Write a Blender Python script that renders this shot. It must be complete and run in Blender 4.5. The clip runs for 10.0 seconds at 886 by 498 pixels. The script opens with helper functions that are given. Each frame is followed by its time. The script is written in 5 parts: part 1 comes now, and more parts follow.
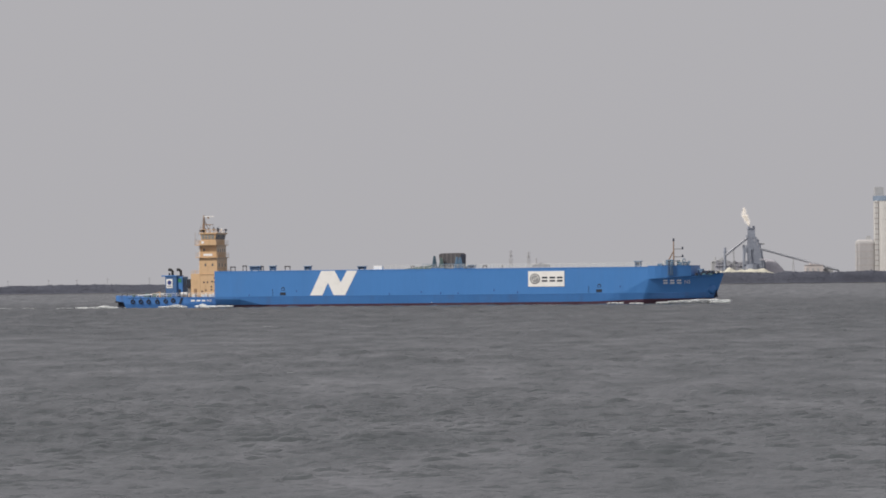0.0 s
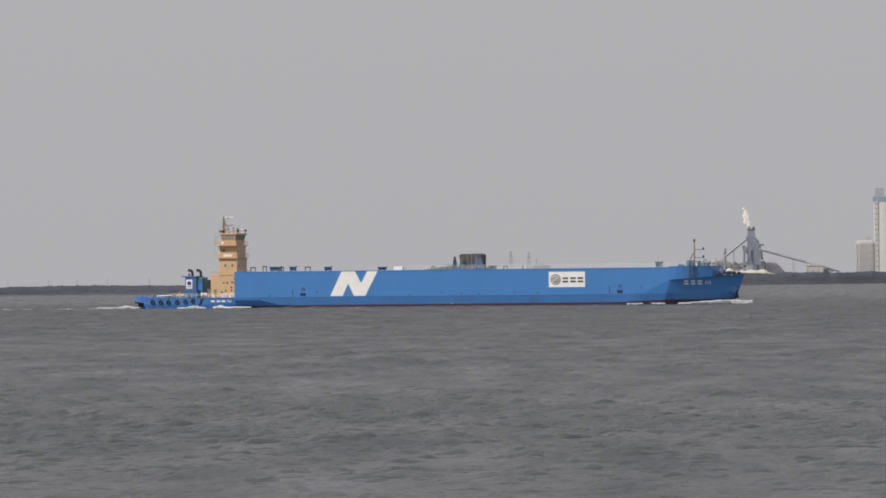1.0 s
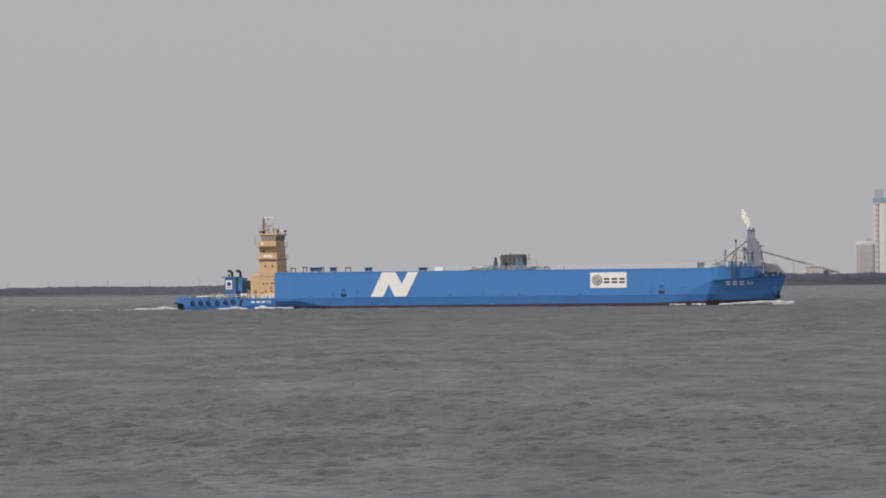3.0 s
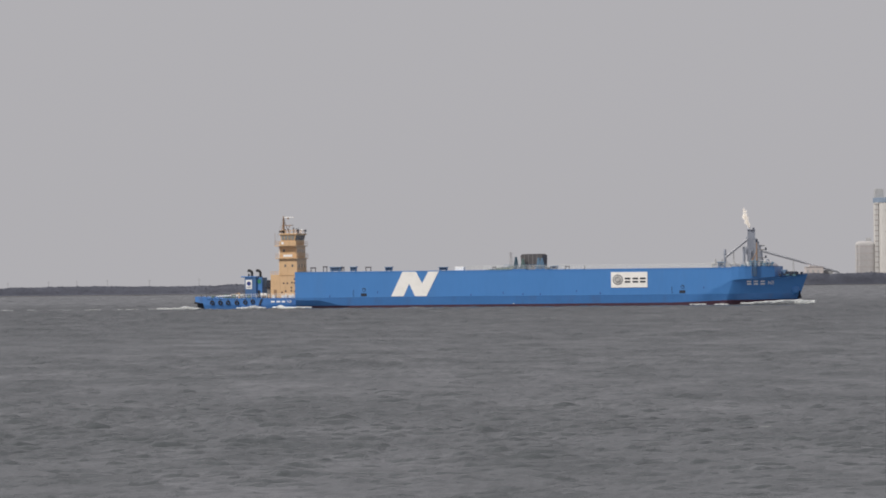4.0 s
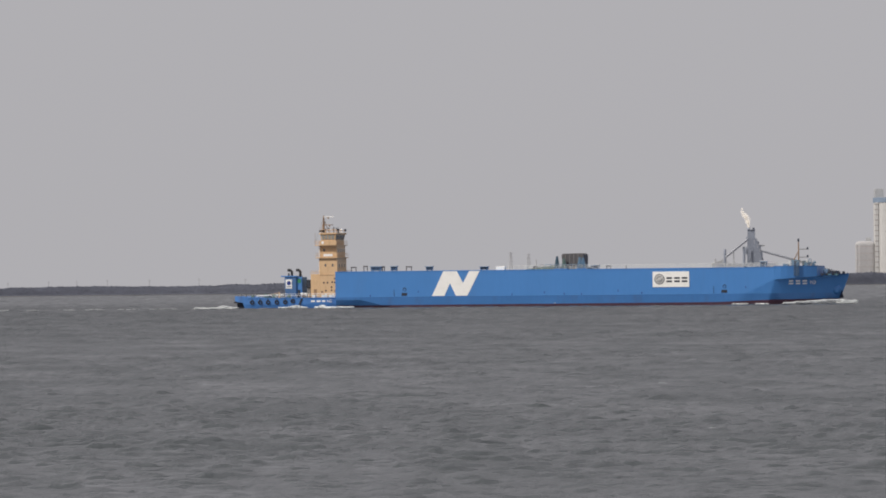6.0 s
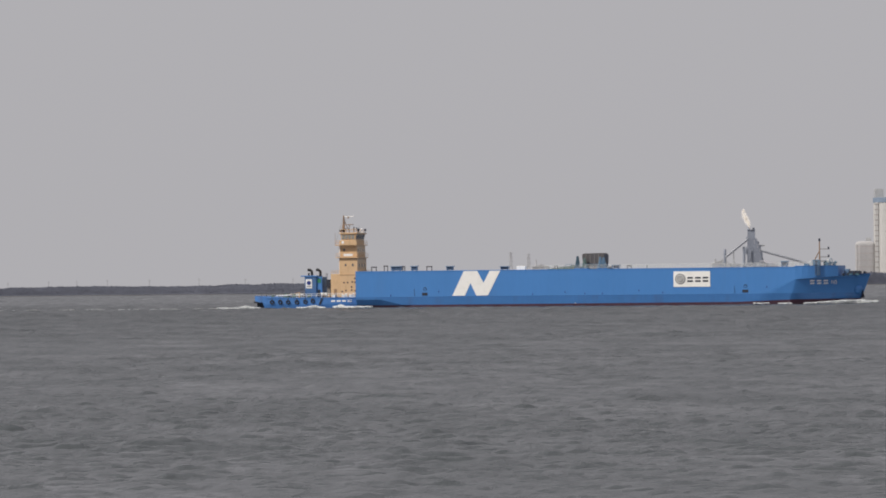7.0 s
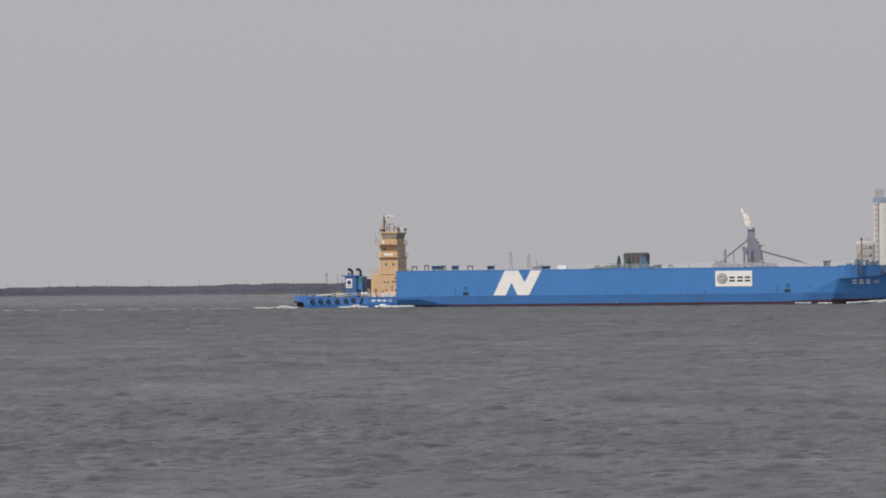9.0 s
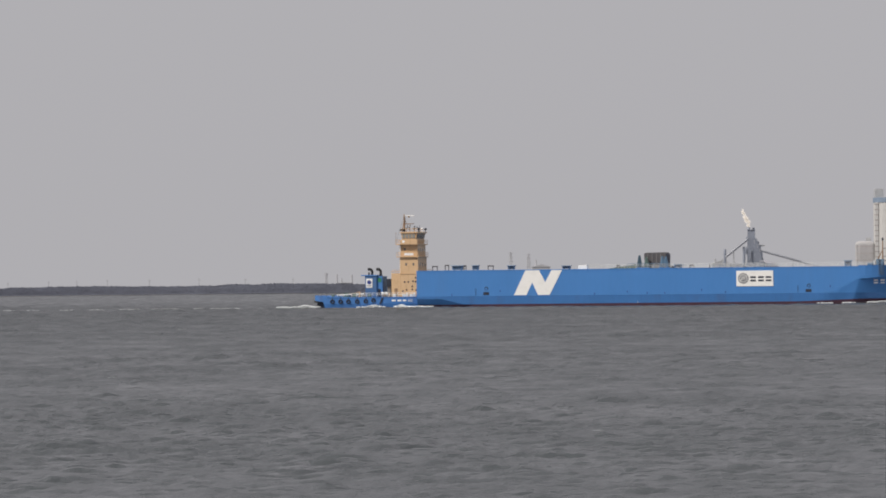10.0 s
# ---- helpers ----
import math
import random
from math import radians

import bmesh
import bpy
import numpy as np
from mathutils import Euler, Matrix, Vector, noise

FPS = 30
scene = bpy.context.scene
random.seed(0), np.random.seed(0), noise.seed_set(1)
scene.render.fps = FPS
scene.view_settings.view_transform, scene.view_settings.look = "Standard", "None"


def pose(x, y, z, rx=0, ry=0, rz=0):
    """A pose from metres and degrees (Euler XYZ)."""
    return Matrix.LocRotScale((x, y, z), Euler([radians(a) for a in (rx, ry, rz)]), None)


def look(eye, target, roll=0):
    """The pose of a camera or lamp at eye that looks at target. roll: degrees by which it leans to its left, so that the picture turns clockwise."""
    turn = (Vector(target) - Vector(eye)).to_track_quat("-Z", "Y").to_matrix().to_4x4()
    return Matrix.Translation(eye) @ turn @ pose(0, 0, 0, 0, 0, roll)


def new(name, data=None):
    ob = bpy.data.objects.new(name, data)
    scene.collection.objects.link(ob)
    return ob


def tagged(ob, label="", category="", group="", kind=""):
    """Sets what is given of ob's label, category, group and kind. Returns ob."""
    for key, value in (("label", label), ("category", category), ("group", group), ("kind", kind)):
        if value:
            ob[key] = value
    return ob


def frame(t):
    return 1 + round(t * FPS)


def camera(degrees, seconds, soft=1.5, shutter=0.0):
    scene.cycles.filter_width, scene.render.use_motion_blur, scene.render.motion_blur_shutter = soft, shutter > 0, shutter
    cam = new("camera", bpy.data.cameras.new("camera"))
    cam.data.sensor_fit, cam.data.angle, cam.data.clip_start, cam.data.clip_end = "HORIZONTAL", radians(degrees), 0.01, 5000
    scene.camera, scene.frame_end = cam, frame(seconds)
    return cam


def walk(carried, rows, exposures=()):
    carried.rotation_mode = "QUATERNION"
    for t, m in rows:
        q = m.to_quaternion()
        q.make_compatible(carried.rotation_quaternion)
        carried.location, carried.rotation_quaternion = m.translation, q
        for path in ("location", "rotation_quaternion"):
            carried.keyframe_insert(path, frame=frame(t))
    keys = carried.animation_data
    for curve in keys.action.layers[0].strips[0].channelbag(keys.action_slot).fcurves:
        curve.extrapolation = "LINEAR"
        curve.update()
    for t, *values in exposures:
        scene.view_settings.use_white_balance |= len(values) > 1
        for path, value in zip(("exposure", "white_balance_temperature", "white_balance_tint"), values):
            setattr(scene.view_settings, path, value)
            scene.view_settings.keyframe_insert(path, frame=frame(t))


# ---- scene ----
SECONDS = 10.0
EYE_Z = 5.95
FOV = 10.755          # long lens
HEAD = 12.5           # the ship's heading, degrees off square to the view
SPEED = 5.34          # metres a second, a little over ten knots

cam = camera(FOV, SECONDS, soft=1.8)


def aim(tilt):
    """Eye on the sea wall, looking over the water along +y, the picture leaning half a degree."""
    eye = Vector((0, 0, EYE_Z))
    return look(eye, eye + Vector((0, 1000, 1000 * math.tan(radians(tilt)))), roll=-0.585)


TILT = 0.4105
PX = 0.00688
walk(cam, [(0.0, aim(TILT - 3.0 * PX)), (0.4, aim(TILT - 4.0 * PX)), (0.6, aim(TILT - 3.9 * PX)), (1.0, aim(TILT - 1.5 * PX)),
           (1.5, aim(TILT + 0.7 * PX)), (2.0, aim(TILT + 0.7 * PX)), (2.6, aim(TILT + 0.6 * PX)), (4.0, aim(TILT + 0.1 * PX)), (6.0, aim(TILT)), (8.0, aim(TILT)), (10.0, aim(TILT))])

# ---- sky and sun ----
SUN_AZ, SUN_EL = 240.0, 42.0     # compass degrees from +y, clockwise: behind the camera, to its left
sun_from = Vector((math.sin(radians(SUN_AZ)) * math.cos(radians(SUN_EL)), math.cos(radians(SUN_AZ)) * math.cos(radians(SUN_EL)), math.sin(radians(SUN_EL))))
sun = new("sun", bpy.data.lights.new("sun", "SUN"))
sun.data.energy, sun.data.angle, sun.data.color = 3.55, radians(3.0), (1.0, 0.95, 0.87)
sun.matrix_world = look(sun_from * 100, (0, 0, 0))
world = bpy.data.worlds.new("hazy_sky")
scene.world = world
world.use_nodes = True
wn, wl = world.node_tree.nodes, world.node_tree.links
wn.clear()
sky = wn.new("ShaderNodeTexSky")
sky.sky_type, sky.sun_disc = "NISHITA", False
sky.sun_elevation, sky.sun_rotation = radians(SUN_EL), radians(SUN_AZ)
sky.air_density, sky.dust_density, sky.ozone_density = 1.0, 4.0, 1.0
grey = wn.new("ShaderNodeHueSaturation")
grey.inputs["Saturation"].default_value = 0.3
grey.inputs["Value"].default_value = 0.07
haze = wn.new("ShaderNodeMix")
haze.data_type = "RGBA"
haze.inputs["Factor"].default_value = 0.93
haze.inputs["B"].default_value = (0.458, 0.450, 0.472, 1)
bg = wn.new("ShaderNodeBackground")
bg.inputs["Strength"].default_value = 1.0
out = wn.new("ShaderNodeOutputWorld")
wl.new(sky.outputs["Color"], grey.inputs["Color"])
wl.new(grey.outputs["Color"], haze.inputs["A"])
wl.new(haze.outputs["Result"], bg.inputs["Color"])
wl.new(bg.outputs["Background"], out.inputs["Surface"])


# ---- materials ----
def paint(name, color, rough=0.5, metal=0.0, scale=0.6, spread=0.12, bump=0.0, stain=None, stain_amount=0.0, streak=1.0, random_tone=0.0):
    """A worn surface: base colour varied at two scales, streaked along z where streak < 1, with optional stains."""
    m = bpy.data.materials.new(name)
    m.use_nodes = True
    n, l = m.node_tree.nodes, m.node_tree.links
    b = n["Principled BSDF"]
    b.inputs["Metallic"].default_value = metal
    tc = n.new("ShaderNodeTexCoord")
    mp = n.new("ShaderNodeMapping")
    mp.inputs["Scale"].default_value = (1, 1, streak)
    l.new(tc.outputs["Object"], mp.inputs["Vector"])
    big = n.new("ShaderNodeTexNoise")
    big.inputs["Scale"].default_value, big.inputs["Detail"].default_value = scale, 4
    fine = n.new("ShaderNodeTexNoise")
    fine.inputs["Scale"].default_value, fine.inputs["Detail"].default_value = scale * 9, 5
    l.new(mp.outputs["Vector"], big.inputs["Vector"])
    l.new(mp.outputs["Vector"], fine.inputs["Vector"])
    add = n.new("ShaderNodeMath")
    add.operation = "ADD"
    l.new(big.outputs["Fac"], add.inputs[0])
    l.new(fine.outputs["Fac"], add.inputs[1])
    ramp = n.new("ShaderNodeMapRange")
    ramp.inputs["From Min"].default_value, ramp.inputs["From Max"].default_value = 0.6, 1.4
    ramp.inputs["To Min"].default_value, ramp.inputs["To Max"].default_value = 1 - spread, 1 + spread
    l.new(add.outputs[0], ramp.inputs["Value"])
    tone = n.new("ShaderNodeVectorMath")
    tone.operation = "SCALE"
    tone.inputs[0].default_value = color
    value = ramp.outputs["Result"]
    if random_tone:
        info = n.new("ShaderNodeNewGeometry")
        rr = n.new("ShaderNodeMapRange")
        rr.inputs["To Min"].default_value, rr.inputs["To Max"].default_value = 1 - random_tone, 1 + random_tone
        l.new(info.outputs["Random Per Island"], rr.inputs["Value"])
        mul = n.new("ShaderNodeMath")
        mul.operation = "MULTIPLY"
        l.new(value, mul.inputs[0])
        l.new(rr.outputs["Result"], mul.inputs[1])
        value = mul.outputs[0]
    l.new(value, tone.inputs["Scale"])
    result = tone.outputs["Vector"]
    if stain:
        sp = n.new("ShaderNodeTexNoise")
        sp.inputs["Scale"].default_value, sp.inputs["Detail"].default_value = scale * 2.3, 6
        l.new(mp.outputs["Vector"], sp.inputs["Vector"])
        cut = n.new("ShaderNodeMapRange")
        cut.inputs["From Min"].default_value, cut.inputs["From Max"].default_value = 0.55, 0.75
        cut.inputs["To Max"].default_value = stain_amount
        l.new(sp.outputs["Fac"], cut.inputs["Value"])
        mix = n.new("ShaderNodeMix")
        mix.data_type = "RGBA"
        mix.inputs["B"].default_value = (*stain, 1)
        l.new(cut.outputs["Result"], mix.inputs["Factor"])
        l.new(result, mix.inputs["A"])
        result = mix.outputs["Result"]
    l.new(result, b.inputs["Base Color"])
    rg = n.new("ShaderNodeMapRange")
    rg.inputs["From Min"].default_value, rg.inputs["From Max"].default_value = 0.3, 0.7
    rg.inputs["To Min"].default_value, rg.inputs["To Max"].default_value = max(0.02, rough - 0.08), min(1, rough + 0.08)
    l.new(fine.outputs["Fac"], rg.inputs["Value"])
    l.new(rg.outputs["Result"], b.inputs["Roughness"])
    if bump:
        bm_ = n.new("ShaderNodeBump")
        bm_.inputs["Strength"].default_value, bm_.inputs["Distance"].default_value = 0.6, bump
        l.new(fine.outputs["Fac"], bm_.inputs["Height"])
        l.new(bm_.outputs["Normal"], b.inputs["Normal"])
    return m


def water_material():
    """Dull grey sea: a dark diffuse body under a sky gloss that grows with the angle, held down as on a ruffled sea."""
    m = bpy.data.materials.new("sea_water")
    m.use_nodes = True
    n, l = m.node_tree.nodes, m.node_tree.links
    n.remove(n["Principled BSDF"])
    tc = n.new("ShaderNodeTexCoord")
    gust = n.new("ShaderNodeTexNoise")
    gust.inputs["Scale"].default_value, gust.inputs["Detail"].default_value = 0.03, 4
    wide = n.new("ShaderNodeMapping")
    wide.inputs["Scale"].default_value = (2.2, 0.8, 1)
    l.new(tc.outputs["Object"], wide.inputs["Vector"])
    l.new(wide.outputs["Vector"], gust.inputs["Vector"])
    rip = n.new("ShaderNodeTexNoise")
    rip.inputs["Scale"].default_value, rip.inputs["Detail"].default_value, rip.inputs["Roughness"].default_value = 3.6, 4, 0.65
    l.new(tc.outputs["Object"], rip.inputs["Vector"])
    bump = n.new("ShaderNodeBump")
    bump.inputs["Strength"].default_value, bump.inputs["Distance"].default_value = 1.0, 0.042
    l.new(rip.outputs["Fac"], bump.inputs["Height"])
    lie = n.new("ShaderNodeMapping")
    lie.inputs["Scale"].default_value = (0.32, 0.32, 1)
    l.new(tc.outputs["Object"], lie.inputs["Vector"])
    wavelet = n.new("ShaderNodeTexNoise")
    wavelet.inputs["Scale"].default_value, wavelet.inputs["Detail"].default_value, wavelet.inputs["Roughness"].default_value = 1.9, 4, 0.6
    l.new(lie.outputs["Vector"], wavelet.inputs["Vector"])
    chops = n.new("ShaderNodeBump")
    chops.inputs["Strength"].default_value, chops.inputs["Distance"].default_value = 1.0, 0.42
    l.new(wavelet.outputs["Fac"], chops.inputs["Height"])
    place = n.new("ShaderNodeSeparateXYZ")
    l.new(tc.outputs["Object"], place.inputs["Vector"])
    fetch = n.new("ShaderNodeFloatCurve")
    reach = n.new("ShaderNodeMapRange")
    reach.inputs["From Max"].default_value = 4000
    l.new(place.outputs["Y"], reach.inputs["Value"])
    curve = fetch.mapping.curves[0]
    curve.points[0].location, curve.points[1].location = (0.0, 0.2), (1.0, 0.32)
    for q in ((0.04, 0.24), (0.09, 0.4), (0.2, 0.9), (0.3, 1.0), (0.45, 0.4)):
        curve.points.new(*q)
    fetch.mapping.update()
    l.new(reach.outputs["Result"], fetch.inputs["Value"])
    rough = n.new("ShaderNodeMath")
    rough.operation = "MULTIPLY"
    rough.inputs[1].default_value = 0.9
    l.new(fetch.outputs["Value"], rough.inputs[0])
    l.new(rough.outputs[0], chops.inputs["Distance"])
    fine = n.new("ShaderNodeMapRange")
    fine.inputs["From Min"].default_value, fine.inputs["To Min"].default_value, fine.inputs["To Max"].default_value = 0.18, 0.04, 0.17
    l.new(fetch.outputs["Value"], fine.inputs["Value"])
    l.new(fine.outputs["Result"], bump.inputs["Distance"])
    l.new(chops.outputs["Normal"], bump.inputs["Normal"])
    col = n.new("ShaderNodeMix")
    col.data_type = "RGBA"
    col.inputs["A"].default_value = (0.0705, 0.078, 0.085, 1)
    col.inputs["B"].default_value = (0.082, 0.0895, 0.097, 1)
    l.new(gust.outputs["Fac"], col.inputs["Factor"])
    body = n.new("ShaderNodeBsdfDiffuse")
    l.new(col.outputs["Result"], body.inputs["Color"])
    l.new(bump.outputs["Normal"], body.inputs["Normal"])
    gloss = n.new("ShaderNodeBsdfGlossy")
    gloss.inputs["Color"].default_value = (0.985, 0.965, 0.985, 1)
    ro = n.new("ShaderNodeMapRange")
    ro.inputs["From Min"].default_value, ro.inputs["From Max"].default_value = 0.3, 0.7
    ro.inputs["To Min"].default_value, ro.inputs["To Max"].default_value = 0.12, 0.26
    l.new(gust.outputs["Fac"], ro.inputs["Value"])
    l.new(ro.outputs["Result"], gloss.inputs["Roughness"])
    l.new(bump.outputs["Normal"], gloss.inputs["Normal"])
    fr = n.new("ShaderNodeFresnel")
    fr.inputs["IOR"].default_value = 1.333
    l.new(bump.outputs["Normal"], fr.inputs["Normal"])
    lim = n.new("ShaderNodeMapRange")
    lim.inputs["From Min"].default_value, lim.inputs["From Max"].default_value = 0.05, 0.25
    lim.inputs["To Min"].default_value, lim.inputs["To Max"].default_value = 0.0, 0.305
    l.new(fr.outputs["Fac"], lim.inputs["Value"])
    mix = n.new("ShaderNodeMixShader")
    band = n.new("ShaderNodeMapRange")
    band.inputs["From Min"].default_value, band.inputs["From Max"].default_value = 0.32, 0.68
    band.inputs["To Min"].default_value, band.inputs["To Max"].default_value = 0.89, 1.11
    l.new(gust.outputs["Fac"], band.inputs["Value"])
    both = n.new("ShaderNodeMath")
    both.operation = "MULTIPLY"
    l.new(lim.outputs["Result"], both.inputs[0])
    l.new(band.outputs["Result"], both.inputs[1])
    paw = n.new("ShaderNodeMapping")
    paw.inputs["Scale"].default_value = (0.5, 0.11, 1)
    l.new(tc.outputs["Object"], paw.inputs["Vector"])
    catspaw = n.new("ShaderNodeTexNoise")
    catspaw.inputs["Scale"].default_value, catspaw.inputs["Detail"].default_value = 0.42, 3
    l.new(paw.outputs["Vector"], catspaw.inputs["Vector"])
    ruff = n.new("ShaderNodeMapRange")
    ruff.inputs["From Min"].default_value, ruff.inputs["From Max"].default_value = 0.3, 0.7
    ruff.inputs["To Min"].default_value, ruff.inputs["To Max"].default_value = 0.62, 1.36
    l.new(catspaw.outputs["Fac"], ruff.inputs["Value"])
    share = n.new("ShaderNodeMath")
    share.operation = "MULTIPLY"
    l.new(both.outputs[0], share.inputs[0])
    l.new(ruff.outputs["Result"], share.inputs[1])
    l.new(share.outputs[0], mix.inputs["Fac"])
    l.new(body.outputs["BSDF"], mix.inputs[1])
    l.new(gloss.outputs["BSDF"], mix.inputs[2])
    l.new(mix.outputs["Shader"], n["Material Output"].inputs["Surface"])
    return m


def flame_material():
    """Burning gas at the furnace top; its pale warm glow is also given to the smoke, half seen through."""
    m = paint("flare_gas_smoke", (0.80, 0.74, 0.66), 1.0, scale=0.25, spread=0.05)
    p = m.node_tree.nodes["Principled BSDF"]
    p.inputs["Emission Color"].default_value = (1.0, 0.91, 0.82, 1)
    p.inputs["Emission Strength"].default_value = 0.55
    p.inputs["Alpha"].default_value = 0.12
    return m


M_WATER = water_material()
M_BLUE = paint("blue_hull_paint", (0.053, 0.195, 0.49), 0.45, scale=0.12, spread=0.05, streak=0.25, stain=(0.06, 0.17, 0.40), stain_amount=0.35)
M_BLUE_LOW = paint("weathered_blue_paint", (0.050, 0.178, 0.452), 0.5, scale=0.15, spread=0.08, streak=0.3, stain=(0.07, 0.12, 0.27), stain_amount=0.5)
# worn hull blue, darkened further because the tug's side is less lit
M_TUG = paint("shaded_worn_blue_tug_paint", (0.043, 0.155, 0.415), 0.5, scale=0.25, spread=0.1, streak=0.3, stain=(0.06, 0.11, 0.25), stain_amount=0.5)
M_NAVY = paint("dull_navy_paint", (0.05, 0.125, 0.28), 0.55, scale=0.3, spread=0.1, streak=0.3, stain=(0.05, 0.09, 0.17), stain_amount=0.5)
M_RED = paint("red_bottom_paint", (0.078, 0.034, 0.056), 0.6, scale=0.4, spread=0.25, stain=(0.05, 0.03, 0.05), stain_amount=0.6)
M_BUFF = paint("buff_yellow_paint", (0.595, 0.395, 0.225), 0.55, scale=0.6, spread=0.07, streak=0.3, stain=(0.40, 0.24, 0.12), stain_amount=0.6)
M_WHITE = paint("white_paint", (0.81, 0.795, 0.775), 0.5, scale=0.3, spread=0.03, stain=(0.55, 0.53, 0.5), stain_amount=0.25)
M_BLACK = paint("black_rubber", (0.02, 0.02, 0.022), 0.75, scale=2, spread=0.2)
M_DARK = paint("dark_opening_steel", (0.022, 0.028, 0.045), 0.85, scale=1, spread=0.2)
M_GLASS = paint("dark_bridge_glass", (0.13, 0.13, 0.13), 0.12, scale=1, spread=0.1)
# sky seen through the near panes is put into this pale colour
M_PANE = paint("sky_pale_glass", (0.30, 0.31, 0.30), 0.1, scale=1, spread=0.25)
M_GREY = paint("grey_steel", (0.19, 0.18, 0.17), 0.6, scale=0.5, spread=0.2, stain=(0.10, 0.07, 0.05), stain_amount=0.5)
M_BROWN = paint("dark_grey_tarpaulin", (0.088, 0.080, 0.082), 0.8, scale=0.7, spread=0.2)
M_GREEN = paint("green_tarpaulin", (0.06, 0.09, 0.075), 0.8, scale=0.7, spread=0.25)
M_GREENP = paint("green_machinery_paint", (0.03, 0.19, 0.10), 0.5, scale=1, spread=0.15)
M_DEEPTEAL = paint("deep_teal_steel", (0.045, 0.085, 0.11), 0.5, scale=0.8, spread=0.15)
M_GREENP2 = paint("grey_green_steel", (0.10, 0.15, 0.13), 0.5, scale=0.8, spread=0.15)
M_TEAL = paint("pale_blue_steel", (0.11, 0.19, 0.27), 0.5, scale=0.8, spread=0.15)
M_VENT = paint("faded_blue_vent_paint", (0.105, 0.18, 0.29), 0.55, scale=0.8, spread=0.15)
M_VENTCAP = paint("pale_vent_cap_paint", (0.26, 0.33, 0.42), 0.55, scale=0.8, spread=0.15)
# far plant colours, lifted and cooled to put air haze into the paint
M_FARPLANT = paint("hazed_plant_cladding", (0.40, 0.40, 0.45), 0.8, scale=0.05, spread=0.15)
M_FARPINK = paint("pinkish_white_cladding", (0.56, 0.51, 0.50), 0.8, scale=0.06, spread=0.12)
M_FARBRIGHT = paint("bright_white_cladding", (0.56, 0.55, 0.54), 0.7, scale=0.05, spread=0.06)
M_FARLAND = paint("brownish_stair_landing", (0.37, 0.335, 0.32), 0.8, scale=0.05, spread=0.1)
M_FARFAINT = paint("hazed_pale_steel", (0.42, 0.42, 0.445), 0.8, scale=0.05, spread=0.06)
M_RAIL = paint("pale_grey_rail_paint", (0.60, 0.60, 0.58), 0.5, scale=0.8, spread=0.1)
M_DECK = paint("deck_paint", (0.08, 0.17, 0.20), 0.7, scale=0.3, spread=0.2)
M_MAST = paint("tan_mast_paint", (0.27, 0.165, 0.095), 0.5, scale=1, spread=0.15)
M_LOGO = paint("logo_grey_paint", (0.22, 0.22, 0.23), 0.5, scale=0.8, spread=0.1)
M_LOGOB = paint("logo_blue_paint", (0.02, 0.04, 0.20), 0.5, scale=0.8, spread=0.1)
M_FOAM = paint("white_foam", (0.82, 0.84, 0.85), 0.9, scale=1.2, spread=0.12, stain=(0.45, 0.48, 0.5), stain_amount=0.5)
M_THINFOAM = paint("thin_foam", (0.33, 0.34, 0.35), 0.9, scale=1.2, spread=0.2)
M_CREST = paint("faint_crest_foam", (0.25, 0.262, 0.27), 0.9, scale=1.2, spread=0.2)
# leaf colour greyed and blued: distance haze painted into the foliage
M_LEAF = paint("hazed_evergreen_leaves", (0.120, 0.128, 0.166), 0.9, scale=0.08, spread=0.2, random_tone=0.15)
M_EARTH = paint("shore_earth", (0.085, 0.085, 0.09), 0.9, scale=0.03, spread=0.3)
# works steel, ore and tank colours carry painted distance haze, paler than bare surfaces
M_FARSTEEL = paint("hazed_furnace_steel", (0.262, 0.285, 0.345), 0.8, scale=0.06, spread=0.2)
M_FARCONV = paint("hazed_gallery_cladding", (0.47, 0.485, 0.53), 0.8, scale=0.06, spread=0.12)
M_FARHEAP = paint("hazed_ore_heap", (0.40, 0.39, 0.43), 0.9, scale=0.05, spread=0.15)
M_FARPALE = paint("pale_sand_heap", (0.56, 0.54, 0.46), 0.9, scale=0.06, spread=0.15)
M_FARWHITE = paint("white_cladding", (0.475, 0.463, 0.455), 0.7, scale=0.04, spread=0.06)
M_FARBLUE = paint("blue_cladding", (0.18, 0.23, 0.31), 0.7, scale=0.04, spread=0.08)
M_FARGREY = paint("hazed_grey_steelwork", (0.40, 0.405, 0.42), 0.7, scale=0.05, spread=0.12)
M_FARTANK = paint("hazed_tank_shell", (0.465, 0.45, 0.455), 0.8, scale=0.05, spread=0.12)
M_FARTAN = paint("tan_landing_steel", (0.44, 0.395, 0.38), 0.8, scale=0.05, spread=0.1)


def leafy(m):
    """Lets some of the light through the crowns."""
    n, l = m.node_tree.nodes, m.node_tree.links
    p = n["Principled BSDF"]
    thin = n.new("ShaderNodeBsdfTranslucent")
    l.new(p.inputs["Base Color"].links[0].from_socket, thin.inputs["Color"])
    mix = n.new("ShaderNodeMixShader")
    mix.inputs["Fac"].default_value = 0.4
    l.new(p.outputs["BSDF"], mix.inputs[1])
    l.new(thin.outputs["BSDF"], mix.inputs[2])
    l.new(mix.outputs["Shader"], n["Material Output"].inputs["Surface"])
    return m


leafy(M_LEAF)
M_POLE = paint("grey_pole", (0.34, 0.34, 0.35), 0.7, scale=0.5, spread=0.15)
M_SMOKE = flame_material()


